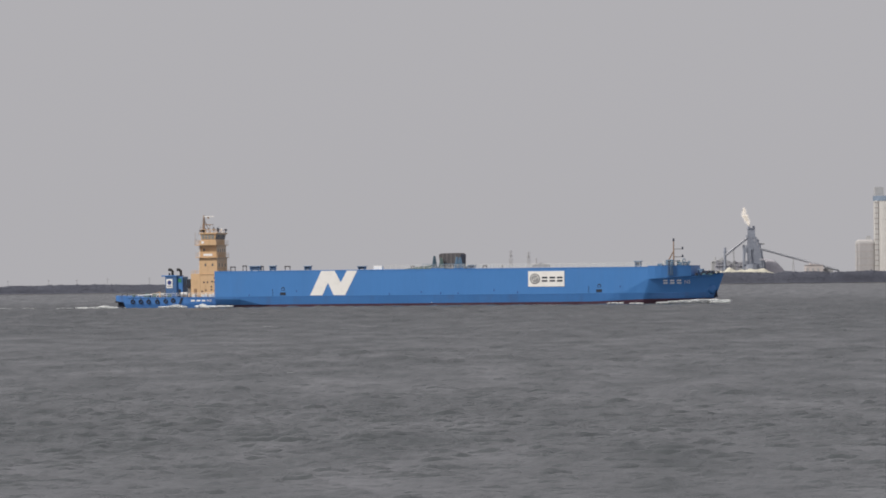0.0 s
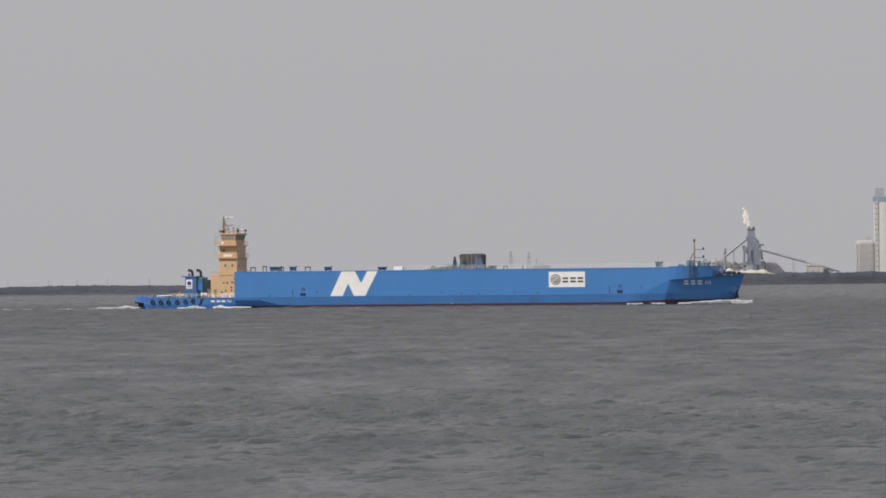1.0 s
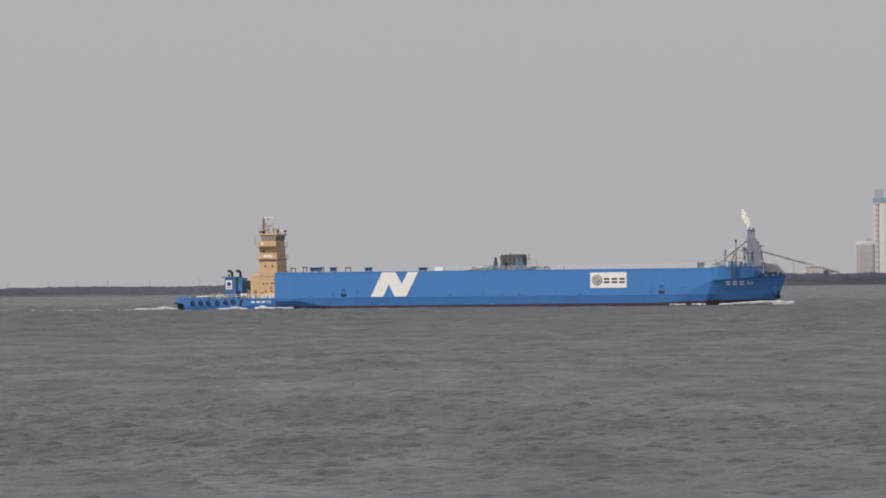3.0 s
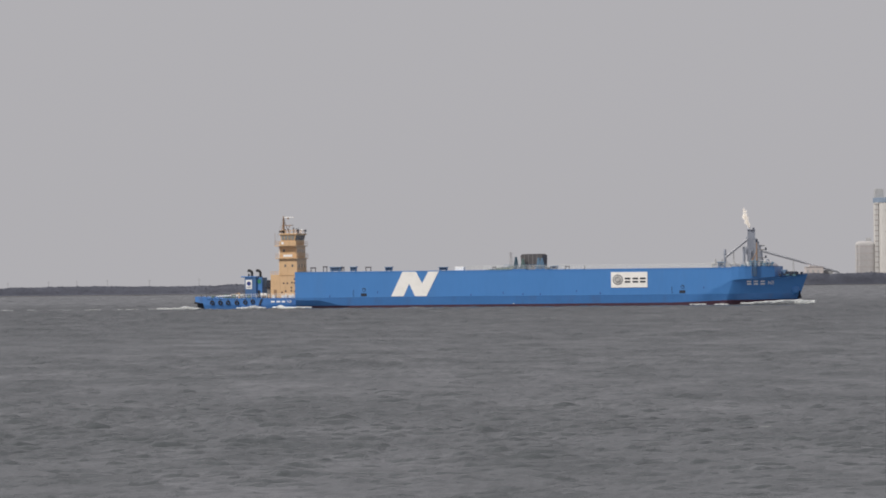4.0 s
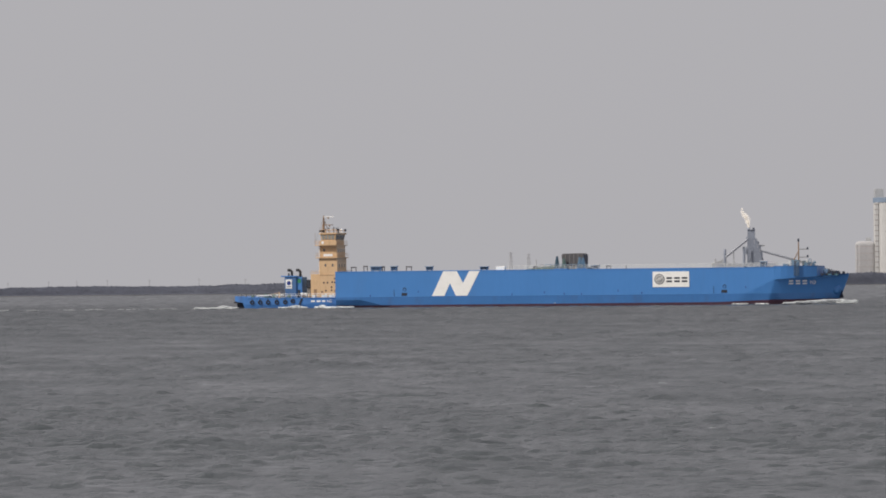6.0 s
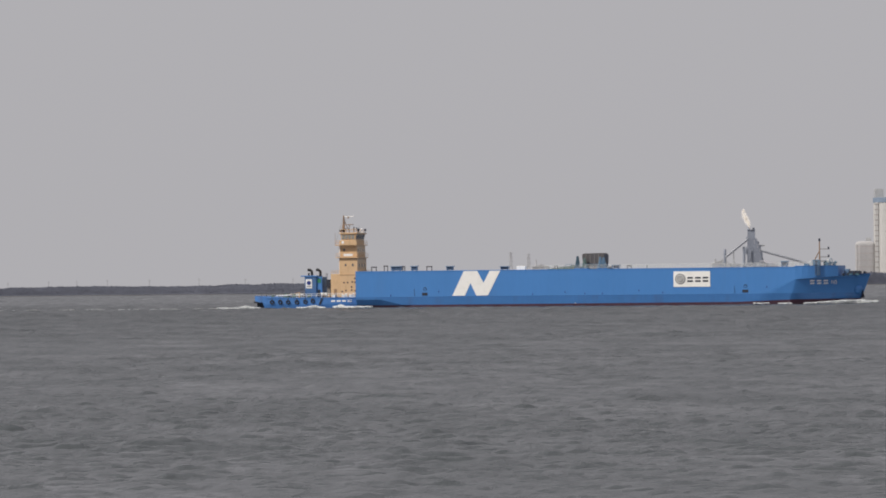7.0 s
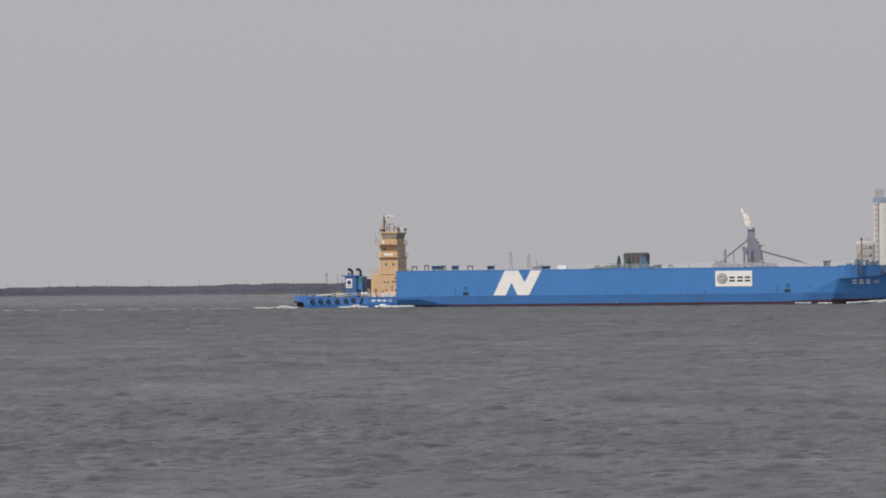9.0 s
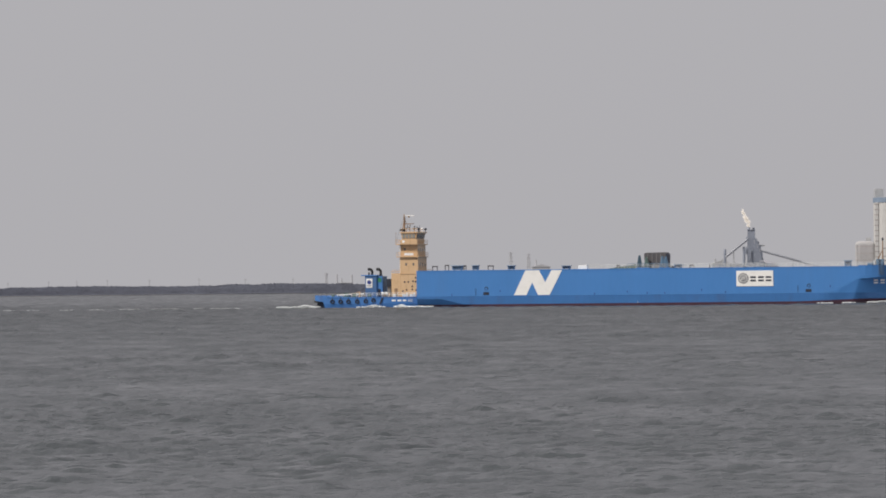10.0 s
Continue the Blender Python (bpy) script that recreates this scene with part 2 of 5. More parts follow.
# ---- mesh helpers ----
def link_mesh(name, bm, material, parent=None, label=""):
    me = bpy.data.meshes.new(name)
    bmesh.ops.recalc_face_normals(bm, faces=bm.faces)
    bm.to_mesh(me)
    bm.free()
    me.materials.append(material)
    ob = new(name, me)
    if parent:
        ob.parent = parent
    if label:
        ob["label"] = label
    return ob


def part(name, bm, material, parent, label=""):
    return link_mesh(name, bm, material, parent, label)


def box(bm, x0, x1, y0, y1, z0, z1, bevel=0.0):
    m = Matrix.LocRotScale(((x0 + x1) / 2, (y0 + y1) / 2, (z0 + z1) / 2), None, (x1 - x0, y1 - y0, z1 - z0))
    vs = bmesh.ops.create_cube(bm, size=1, matrix=m)["verts"]
    if bevel:
        es = list({e for v in vs for e in v.link_edges})
        bmesh.ops.bevel(bm, geom=es, offset=bevel, segments=2, affect="EDGES", profile=0.5)
    return bm


def tube(bm, p, q, r, r2=None, seg=10):
    p, q = Vector(p), Vector(q)
    d = q - p
    m = Matrix.Translation((p + q) / 2) @ d.to_track_quat("Z", "Y").to_matrix().to_4x4()
    bmesh.ops.create_cone(bm, cap_ends=True, segments=seg, radius1=r, radius2=r if r2 is None else r2, depth=d.length, matrix=m)
    return bm


def prism(bm, poly, y0, y1):
    """A polygon in x and z, drawn out from y0 to y1."""
    a = [bm.verts.new((x, y0, z)) for x, z in poly]
    b = [bm.verts.new((x, y1, z)) for x, z in poly]
    n = len(poly)
    bm.faces.new(a)
    bm.faces.new(b[::-1])
    for i in range(n):
        bm.faces.new((a[i], a[(i + 1) % n], b[(i + 1) % n], b[i]))
    return bm


def loft(bm, rings, cap=True):
    """Skin from one closed ring of points to the next."""
    rows = [[bm.verts.new(p) for p in r] for r in rings]
    n = len(rows[0])
    for a, b in zip(rows, rows[1:]):
        for i in range(n):
            bm.faces.new((a[i], a[(i + 1) % n], b[(i + 1) % n], b[i]))
    if cap:
        bm.faces.new(rows[0])
        bm.faces.new(rows[-1][::-1])
    return bm


def B():
    return bmesh.new()


def thing(name, label, category, group="", kind=""):
    return tagged(new(name), label, category, group, kind)


def mesh_from(name, verts, faces, material, smooth=False):
    me = bpy.data.meshes.new(name)
    me.from_pydata([tuple(v) for v in verts], [], [tuple(int(i) for i in f) for f in faces])
    me.update()
    if smooth:
        me.shade_smooth()
    me.materials.append(material)
    return new(name, me)


# ---- the sea ----
def wave_sheet(name, dists, cols, seed, heading, reach, low):
    """A sheet of wind chop, finer near the shore where the camera stands; heading in degrees is the way that the waves run."""
    rng = np.random.default_rng(seed)
    d = np.asarray(dists)
    half = d * 0.094 * 1.12 + reach
    s = np.linspace(-1, 1, cols)
    X = half[:, None] * s[None, :]
    Y = np.repeat(d[:, None], cols, 1)
    gy, gx = np.gradient(d)[:, None], (half * 2 / cols)[:, None]
    gap = np.maximum(gx, gy)
    Z = np.zeros_like(X)
    for i in range(56):
        lam = 0.4 * (2.8 / 0.4) ** rng.random()
        a = radians(heading + rng.normal(0, 26))
        k = 2 * math.pi / lam
        amp = 0.0100 * lam ** 0.75
        ph = k * (0.9 * math.cos(a) * X + math.sin(a) * Y) + rng.random() * 6.283
        Z += amp * np.exp(-(k * math.cos(a) * gx * 0.35) ** 2 - (k * math.sin(a) * gy * 0.35) ** 2) * (np.sin(ph) - 0.4 * np.cos(2 * ph))
    Z *= np.clip(0.55 + Y / 400, 0.0, 1.0)
    for i in range(14):
        lam = rng.uniform(3.5, 9.0)
        a = radians(heading + rng.normal(0, 30))
        k = 2 * math.pi / lam
        ph = k * (0.9 * math.cos(a) * X + math.sin(a) * Y) + rng.random() * 6.283
        far = np.clip((Y - 160) / 300, 0.25, 1.0)
        Z += 0.03 * far * np.exp(-(k * math.cos(a) * gx * 0.3) ** 2 - (k * math.sin(a) * gy * 0.3) ** 2) * (np.sin(ph) + 0.3 * np.cos(2 * ph))
    ruffle = rng.normal(0, 1, X.shape)
    ruffle = (np.roll(ruffle, 1, 1) + 2 * ruffle + np.roll(ruffle, -1, 1) + np.roll(ruffle, 2, 1) + np.roll(ruffle, -2, 1)) / 2.8
    Z += ruffle * 0.05 * np.clip(gap - 0.3, 0, 2.6)
    gust = 0.95 + 0.5 * np.sin(X * 0.031 + Y * 0.013 + seed) * np.sin(Y * 0.021 - X * 0.008 + 2 * seed)
    Z = Z * gust + 0.25 * np.maximum(Z, 0) ** 2
    Z[0], Z[-1], Z[:, 0], Z[:, -1] = low, low, low, low
    r = len(d)
    co = np.stack([X, Y, Z], -1).reshape(-1, 3)
    i = np.arange((r - 1) * cols).reshape(r - 1, cols)[:, :-1].ravel()
    quads = np.stack([i, i + 1, i + 1 + cols, i + cols], 1)
    me = bpy.data.meshes.new(name)
    me.vertices.add(len(co))
    me.vertices.foreach_set("co", co.ravel())
    me.loops.add(quads.size)
    me.loops.foreach_set("vertex_index", quads.ravel().astype(np.int32))
    me.polygons.add(len(quads))
    me.polygons.foreach_set("loop_start", np.arange(0, quads.size, 4, dtype=np.int32))
    me.polygons.foreach_set("use_smooth", np.ones(len(quads), bool))
    me.update(calc_edges=True)
    me.validate()
    me.materials.append(M_WATER)
    return new(name, me)


def growing(start, stop, step, near, power):
    d = [start]
    while d[-1] < stop:
        d.append(d[-1] + step * max(1.0, d[-1] / near) ** power)
    return d


water_bm = B()
bmesh.ops.create_grid(water_bm, x_segments=24, y_segments=24, size=6000)
water = tagged(link_mesh("water", water_bm, M_WATER), "grey open sea under a hazy sky", "water", kind="structure")
water.location.z = -0.75
waves = tagged(wave_sheet("water_waves", growing(88, 4700, 0.17, 185, 1.65), 420, 3, 257, 16, -0.9), "choppy grey sea surface with short wind waves", "water", kind="structure")
chop = tagged(wave_sheet("water_chop", growing(86, 1100, 0.26, 200, 1.4), 300, 11, 286, 14, -0.9), "short dark wavelets crossing the sea swell", "water", kind="structure")


# ---- the far shore ----
def between(u, pts):
    for (a, p), (b, q) in zip(pts, pts[1:]):
        if u <= b:
            return p + (q - p) * max(0.0, (u - a) / (b - a))
    return pts[-1][1]


def shoreline(x):
    """How far off the water's edge lies."""
    if x < 0:
        return 3040 + 12 * math.sin(x * 0.02)
    if x > 250:
        return 4780 + 6 * math.sin(x * 0.03)
    s = x / 250
    return 3040 + 1740 * s * s * (3 - 2 * s)


def build_ground():
    bm = B()
    rows = []
    for i in range(161):
        x = -4000 + 50 * i
        y = shoreline(x)
        rows.append([bm.verts.new((x, y + dy, z)) for dy, z in ((-6, -1.2), (0, -0.1), (5, 0.3), (30, 1.3), (120, 2.2), (7000 - y, 2.4))])
    for a, b in zip(rows, rows[1:]):
        for j in range(5):
            bm.faces.new((a[j], b[j], b[j + 1], a[j + 1]))
    return tagged(link_mesh("ground", bm, M_EARTH), "low flat reclaimed shore of dull earth", "ground", kind="structure")


ground = build_ground()



def ico():
    bm = B()
    bmesh.ops.create_icosphere(bm, subdivisions=1, radius=1)
    v = np.array([p.co[:] for p in bm.verts])
    f = np.array([[q.index for q in p.verts] for p in bm.faces])
    bm.free()
    return v, f


ICO_V, ICO_F = ico()


def clumps(name, centres, sizes, material, seed, squash=0.8, rough=0.35, smooth=False, long=1.0):
    """Many small uneven clumps in one mesh."""
    rng = np.random.default_rng(seed)
    c, s = np.asarray(centres), np.asarray(sizes)
    n, k = len(c), len(ICO_V)
    v = ICO_V[None] * (1 + rough * rng.uniform(-1, 1, (n, k, 1))) * s[:, None, None]
    v[..., 2] *= squash
    v[..., 0] *= long
    v = v + c[:, None]
    f = ICO_F[None] + (np.arange(n) * k)[:, None, None]
    return mesh_from(name, v.reshape(-1, 3), f.reshape(-1, 3), material, smooth)


def wood(name, x0, x1, height, step, size, seed, label):
    """A close belt of evergreens: a lumpy canopy with small clumps breaking its face and skyline."""
    rng = np.random.default_rng(seed)
    n = int((x1 - x0) / step)
    prof = [(0.0, 0.02), (0.6, 0.25), (1.0, 0.5), (1.7, 0.75), (3.0, 0.93), (5.0, 1.0), (9.0, 0.92), (14.0, 0.6), (15.0, 0.0)]
    def tuft(x, z):
        # ragged tree tops, only along the skyline
        return max(0.0, (z - 0.7) / 0.3) * height(x) * (0.06 * noise.noise(Vector((x * 0.9, seed, 9))) + 0.05 * noise.noise(Vector((x * 0.4, seed, 2))))
    verts, faces = [], []
    for i in range(n + 1):
        x = x0 + i * step
        crown = height(x) * (0.93 + 0.09 * noise.noise(Vector((x * 0.07, seed, 0))) + 0.03 * noise.noise(Vector((x * 0.2, seed, 4))))
        for d, z in prof:
            w = noise.noise(Vector((x * 0.45, d * 0.9 + z * 3, seed)))
            verts.append((x, shoreline(x) + 3 + d * 2.2 + w * 0.25 * size, 0.1 + z * (crown - 0.1) + tuft(x, z) + 0.18 * size * w))
    k = len(prof)
    for i in range(n):
        for j in range(k - 1):
            q = i * k + j
            faces.append((q, q + k, q + k + 1, q + 1))
    cs, ss = [], []
    for i in range(int((x1 - x0) / step * 5)):
        x = x0 + (x1 - x0) * rng.random()
        z = rng.random() ** 0.5
        crown = height(x) * (0.93 + 0.09 * noise.noise(Vector((x * 0.07, seed, 0))) + 0.03 * noise.noise(Vector((x * 0.2, seed, 4))))
        d = between(z, [(0.0, 0.0), (0.5, 1.0), (0.75, 1.7), (0.93, 3.0), (1.0, 5.0)])
        cs.append((x, shoreline(x) + 3 + d * 2.2 + 0.1, 0.1 + z * (crown - 0.1) + tuft(x, z)))
        ss.append(size * (0.3 + 0.6 * rng.random()))
    c, s = np.asarray(cs), np.asarray(ss)
    m, kk = len(c), len(ICO_V)
    v = ICO_V[None] * (1 + 0.35 * rng.uniform(-1, 1, (m, kk, 1))) * s[:, None, None] + c[:, None]
    f = ICO_F[None] + (np.arange(m) * kk)[:, None, None] + len(verts)
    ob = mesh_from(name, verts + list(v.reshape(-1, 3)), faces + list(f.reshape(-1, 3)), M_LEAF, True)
    return tagged(ob, label, "woods", kind="stuff")


wood("tree_belt", -340, 10, lambda x: 5.6 + 0.9 * min(1, max(0, (x + 300) / 160)) + 0.5 * math.sin(x * 0.045), 0.25, 0.38, 5, "low dark evergreen belt hazed blue-grey along the far shore")
wood("tree_belt", 10, 262, lambda x: 7.0 + x * 0.022, 0.4, 0.6, 6, "dark evergreen belt hazed blue-grey on the receding shore")
wood("tree_belt", 262, 510, lambda x: 12.6 + 0.5 * math.sin(x * 0.09), 0.25, 0.48, 7, "tall dark evergreen belt hazed blue-grey before the steelworks")


# ---- poles, pylons and works on the horizon ----
def utility_pole(x, top):
    y = shoreline(x) + 45
    pole = thing("utility_pole", "thin grey utility pole with a crossarm above the trees", "utility pole", "poles along the shore")
    pole.location = (x, y, 2.0)
    part("shaft", tube(B(), (0, 0, 0), (0, 0, top - 2), 0.15, 0.1, 8), M_POLE, pole)
    part("crossarm", box(B(), -0.9, 0.9, -0.06, 0.06, top - 3.15, top - 2.95), M_POLE, pole)
    return pole


POLES = [(-259.7, 9.6), (-241.2, 9.9), (-221.0, 10.4), (-193.2, 10.3), (-160.1, 10.6), (-129.5, 10.2), (-98.2, 10.2), (-286.0, 9.4)]
for px_, top_ in POLES:
    utility_pole(px_, top_)


def lattice_tower(x, y, top, half):
    t = thing("lattice_tower", "thin grey lattice power pylon standing far behind the trees", "pylon", "pylons on the horizon")
    t.location = (x, y, 2.0)
    h = top - 2
    for sx in (-1, 1):
        for sy in (-1, 1):
            part("leg", tube(B(), (sx * half, sy * half, 0), (sx * 0.4, sy * 0.4, h), 0.45, 0.3, 6), M_FARFAINT, t)
    for k, z in enumerate((0.25, 0.5, 0.72)):
        w = half * (1 - z) + 0.4 * z
        w2 = half * (1 - z - 0.2) + 0.4 * (z + 0.2)
        for sg in (-1, 1):
            part("brace", tube(B(), (-sg * w, -w, z * h), (sg * w2, -w2, (z + 0.2) * h), 0.26, None, 6), M_FARFAINT, t)
    for z in (0.72, 0.84, 0.95):
        part("crossarm", box(B(), -2.6, 2.6, -0.2, 0.2, z * h - 0.2, z * h + 0.2), M_FARFAINT, t)
    return t


lattice_tower(66.1, 4600, 35.5, 2.4)
lattice_tower(83.5, 4600, 34.0, 2.6)
lattice_tower(-120.5, 4850, 17.5, 1.4)


def works_shed(name, x0, x1, y, z1, material, label, roof=1.5, stacks=()):
    s = thing(name, label, "industrial building")
    s.location = (x0, y, 2.0)
    w, h = x1 - x0, z1 - 2
    part("wall", box(B(), 0, w, 0, 20, 0, h - roof), material, s)
    part("roof", prism(B(), [(-0.4, h - roof), (w + 0.4, h - roof), (w * 0.5, h)], -0.5, 20.5), material, s)
    for i in range(max(2, int(w / 5))):
        xx = 1 + i * (w - 2) / max(2, int(w / 5))
        part("window", box(B(), xx, xx + 1.8, -0.12, 0.1, (h - roof) * 0.55, (h - roof) * 0.8), M_FARGREY, s)
    for sx, sz in stacks:
        part("chimney", tube(B(), (sx, 10, 0), (sx, 10, sz - 2), 1.0, 0.8, 10), material, s)
    return s


works_shed("power_plant", -112, -94, 4900, 7.5, M_FARFAINT, "hazy grey plant with two chimneys beyond the trees", 1.0, ((1.0, 15.5), (16.6, 15.2), (6.0, 11.5)))
works_shed("works_building", 89, 107, 4700, 23.6, M_FARFAINT, "hazy low grey works building on the horizon", 3.0, ((4.0, 28.0),))


def bar(bm, p, q, w):
    """A square beam from p to q."""
    return tube(bm, p, q, w, None, 4)


def blast_furnace():
    f = thing("blast_furnace", "hazy blue-grey blast furnace tower with side columns", "blast furnace")
    f.location = (318, 4850, 2.0)
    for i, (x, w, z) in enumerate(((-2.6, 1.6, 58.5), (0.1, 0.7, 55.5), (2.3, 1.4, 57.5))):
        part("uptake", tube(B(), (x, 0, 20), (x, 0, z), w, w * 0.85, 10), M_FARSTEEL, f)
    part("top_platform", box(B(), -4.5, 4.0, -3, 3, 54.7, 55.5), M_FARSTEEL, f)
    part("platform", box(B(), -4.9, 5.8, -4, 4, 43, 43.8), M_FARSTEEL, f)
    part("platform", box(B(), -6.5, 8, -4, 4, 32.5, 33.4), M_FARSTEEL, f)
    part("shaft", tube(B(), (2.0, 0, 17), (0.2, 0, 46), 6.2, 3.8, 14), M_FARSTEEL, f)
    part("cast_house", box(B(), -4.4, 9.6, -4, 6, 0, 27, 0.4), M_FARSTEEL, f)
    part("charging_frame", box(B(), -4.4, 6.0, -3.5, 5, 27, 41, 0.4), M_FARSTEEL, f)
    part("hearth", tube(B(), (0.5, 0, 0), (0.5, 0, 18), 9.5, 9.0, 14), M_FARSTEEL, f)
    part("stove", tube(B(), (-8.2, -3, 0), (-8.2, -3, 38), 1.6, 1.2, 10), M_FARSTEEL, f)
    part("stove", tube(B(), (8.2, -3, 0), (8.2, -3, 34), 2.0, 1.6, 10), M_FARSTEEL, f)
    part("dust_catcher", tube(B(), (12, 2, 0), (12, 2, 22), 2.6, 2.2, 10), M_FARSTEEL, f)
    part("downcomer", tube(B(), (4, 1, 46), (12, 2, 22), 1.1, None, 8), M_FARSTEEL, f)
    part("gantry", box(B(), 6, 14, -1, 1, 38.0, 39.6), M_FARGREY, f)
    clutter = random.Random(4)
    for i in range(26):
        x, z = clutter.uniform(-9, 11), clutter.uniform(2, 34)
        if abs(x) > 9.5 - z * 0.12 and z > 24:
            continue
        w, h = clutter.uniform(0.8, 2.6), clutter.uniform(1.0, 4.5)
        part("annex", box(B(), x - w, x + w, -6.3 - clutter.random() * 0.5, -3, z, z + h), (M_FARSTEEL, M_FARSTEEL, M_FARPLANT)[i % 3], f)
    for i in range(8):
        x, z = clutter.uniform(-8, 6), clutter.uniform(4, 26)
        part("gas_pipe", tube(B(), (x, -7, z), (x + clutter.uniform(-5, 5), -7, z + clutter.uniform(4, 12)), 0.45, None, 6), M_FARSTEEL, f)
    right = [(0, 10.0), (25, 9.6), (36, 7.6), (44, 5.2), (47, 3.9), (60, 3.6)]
    # flat front slab added to even out the shading, as haze would
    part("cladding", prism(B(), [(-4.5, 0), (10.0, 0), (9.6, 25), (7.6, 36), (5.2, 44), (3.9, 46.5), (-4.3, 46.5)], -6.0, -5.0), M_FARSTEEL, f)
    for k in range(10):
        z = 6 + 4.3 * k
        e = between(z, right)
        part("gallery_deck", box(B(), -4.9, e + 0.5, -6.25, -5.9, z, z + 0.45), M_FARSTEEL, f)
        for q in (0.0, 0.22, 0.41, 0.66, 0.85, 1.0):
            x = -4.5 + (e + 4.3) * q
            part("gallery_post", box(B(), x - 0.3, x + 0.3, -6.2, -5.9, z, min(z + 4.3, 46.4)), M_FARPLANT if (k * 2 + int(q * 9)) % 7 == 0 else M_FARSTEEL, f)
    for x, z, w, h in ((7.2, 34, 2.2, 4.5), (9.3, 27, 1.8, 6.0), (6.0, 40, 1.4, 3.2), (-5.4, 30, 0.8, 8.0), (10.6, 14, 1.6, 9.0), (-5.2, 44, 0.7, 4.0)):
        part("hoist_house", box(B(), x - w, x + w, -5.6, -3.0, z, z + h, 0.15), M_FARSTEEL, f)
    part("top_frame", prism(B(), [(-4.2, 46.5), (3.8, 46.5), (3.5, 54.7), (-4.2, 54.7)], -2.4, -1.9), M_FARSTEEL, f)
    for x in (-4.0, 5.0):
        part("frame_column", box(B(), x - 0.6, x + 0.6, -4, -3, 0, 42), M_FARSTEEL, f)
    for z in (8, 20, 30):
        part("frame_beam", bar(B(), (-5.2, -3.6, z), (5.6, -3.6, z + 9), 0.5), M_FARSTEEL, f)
    return f


blast_furnace()


def stock_house():
    """The jumble of bins, pipe bridges and small stacks at the furnace's foot."""
    y = thing("stock_house", "hazy lilac-grey jumble of bins and pipe bridges", "industrial plant")
    y.location = (281, 4856, 2.0)
    rng = random.Random(12)
    # pale slab added behind the bins to cover their shaded gaps
    part("backing_slab", box(B(), -0.5, 42, 1, 4, 0, 17.5, 0.2), M_FARPLANT, y)
    for i in range(34):
        x = rng.uniform(0, 42)
        h = (24 if x < 8 else 21) * rng.uniform(0.6, 1.0) - (3 if 9 < x < 14 else 0)
        w = rng.uniform(1.2, 4.0)
        mat = (M_FARPLANT, M_FARGREY, M_FARPLANT, M_FARSTEEL)[i % 4]
        bin_ = part("bin", box(B(), x, x + w, rng.uniform(-1.2, 0.6), 5, 0, h, 0.2), mat, y)
        part("bin_roof", prism(B(), [(x - 0.2, h), (x + w + 0.2, h), (x + w * 0.5, h + rng.uniform(0.5, 1.6))], -1.0, 5), mat, bin_)
    for i in range(9):
        x = rng.uniform(0, 40)
        part("small_stack", tube(B(), (x, 0, 0), (x, 0, rng.uniform(18, 25)), 0.5, 0.4, 8), M_FARPLANT, y)
    for z in (12, 17, 20.5):
        part("pipe_bridge", bar(B(), (-1, -1.4, z), (40, -1.4, z + rng.uniform(-1, 1)), 0.35), M_FARPLANT, y)
    return y


stock_house()


def column():
    c = thing("stack_column", "hazy blue-grey steel stack beside the blast furnace", "chimney")
    c.location = (290.5, 4850, 2)
    part("shaft", tube(B(), (0, 0, 0), (0, 0, 35.5), 1.6, 1.35, 10), M_FARSTEEL, c)
    part("collar", tube(B(), (0, 0, 30), (0, 0, 31), 1.9, 1.9, 10), M_FARSTEEL, c)


column()


def conveyor(p, q, supports, label, w=1.1):
    c = thing("conveyor", label, "conveyor", "conveyors of the steelworks")
    p, q = Vector(p), Vector(q)
    c.location = p
    d = q - p
    part("gallery", bar(B(), (0, 0, 0), d, w), M_FARCONV, c)
    part("walkway", bar(B(), (0, -1.2, 1.0), d + Vector((0, -1.2, 1.0)), 0.25), M_FARCONV, c)
    for s in supports:
        foot = d * s
        for sg in (-1, 1):
            part("trestle", bar(B(), foot, (foot.x + sg * 1.6, 0, 2.0 - p.z), 0.32), M_FARGREY, c)
    return c


conveyor((291, 4845, 29.5), (314, 4845, 47.5), (0.35,), "inclined blue-grey conveyor gallery rising to the furnace")
conveyor((326, 4845, 36.0), (408, 4845, 12.6), (0.42, 0.7, 0.88), "long inclined conveyor gallery running down from the furnace")


def heap(name, x0, x1, y, height, material, label, seed, spread=8, flat=0.55):
    bm = B()
    bmesh.ops.create_grid(bm, x_segments=36, y_segments=8, size=0.5)
    for v in bm.verts:
        u, w = v.co.x + 0.5, v.co.y + 0.5
        z = max(0.0, math.sin(math.pi * u)) ** flat * math.sin(math.pi * w) * height
        z *= 0.88 + 0.2 * noise.noise(Vector((u * 5 + seed, w * 2, seed)))
        v.co = (x0 + u * (x1 - x0), y + (w - 0.5) * spread * 2, 1.8 + z)
    ob = tagged(link_mesh(name, bm, material), label, "stockpile")
    return ob


heap("ore_stockpile", 304, 364, 4875, 25.5, M_FARHEAP, "ore stockpile paled by haze at the foot of the furnace", 1.3, spread=25, flat=0.9)
heap("ore_stockpile", 292, 330, 4862, 16.0, M_FARHEAP, "grey ore stockpile behind the stack", 4.1)
heap("sand_stockpile", 279, 313, 4838, 15.3, M_FARPALE, "pale yellowish sand stockpile above the trees", 2.2, flat=0.15)
heap("sand_stockpile", 303, 341, 4836, 14.6, M_FARPALE, "pale yellowish sand stockpile beside another", 7.7, flat=0.15)
works_shed("works_building", 278, 297, 4868, 26.0, M_FARGREY, "grey works building beside the furnace", 3.0, ((4.0, 28.0), (11.0, 27.5)))
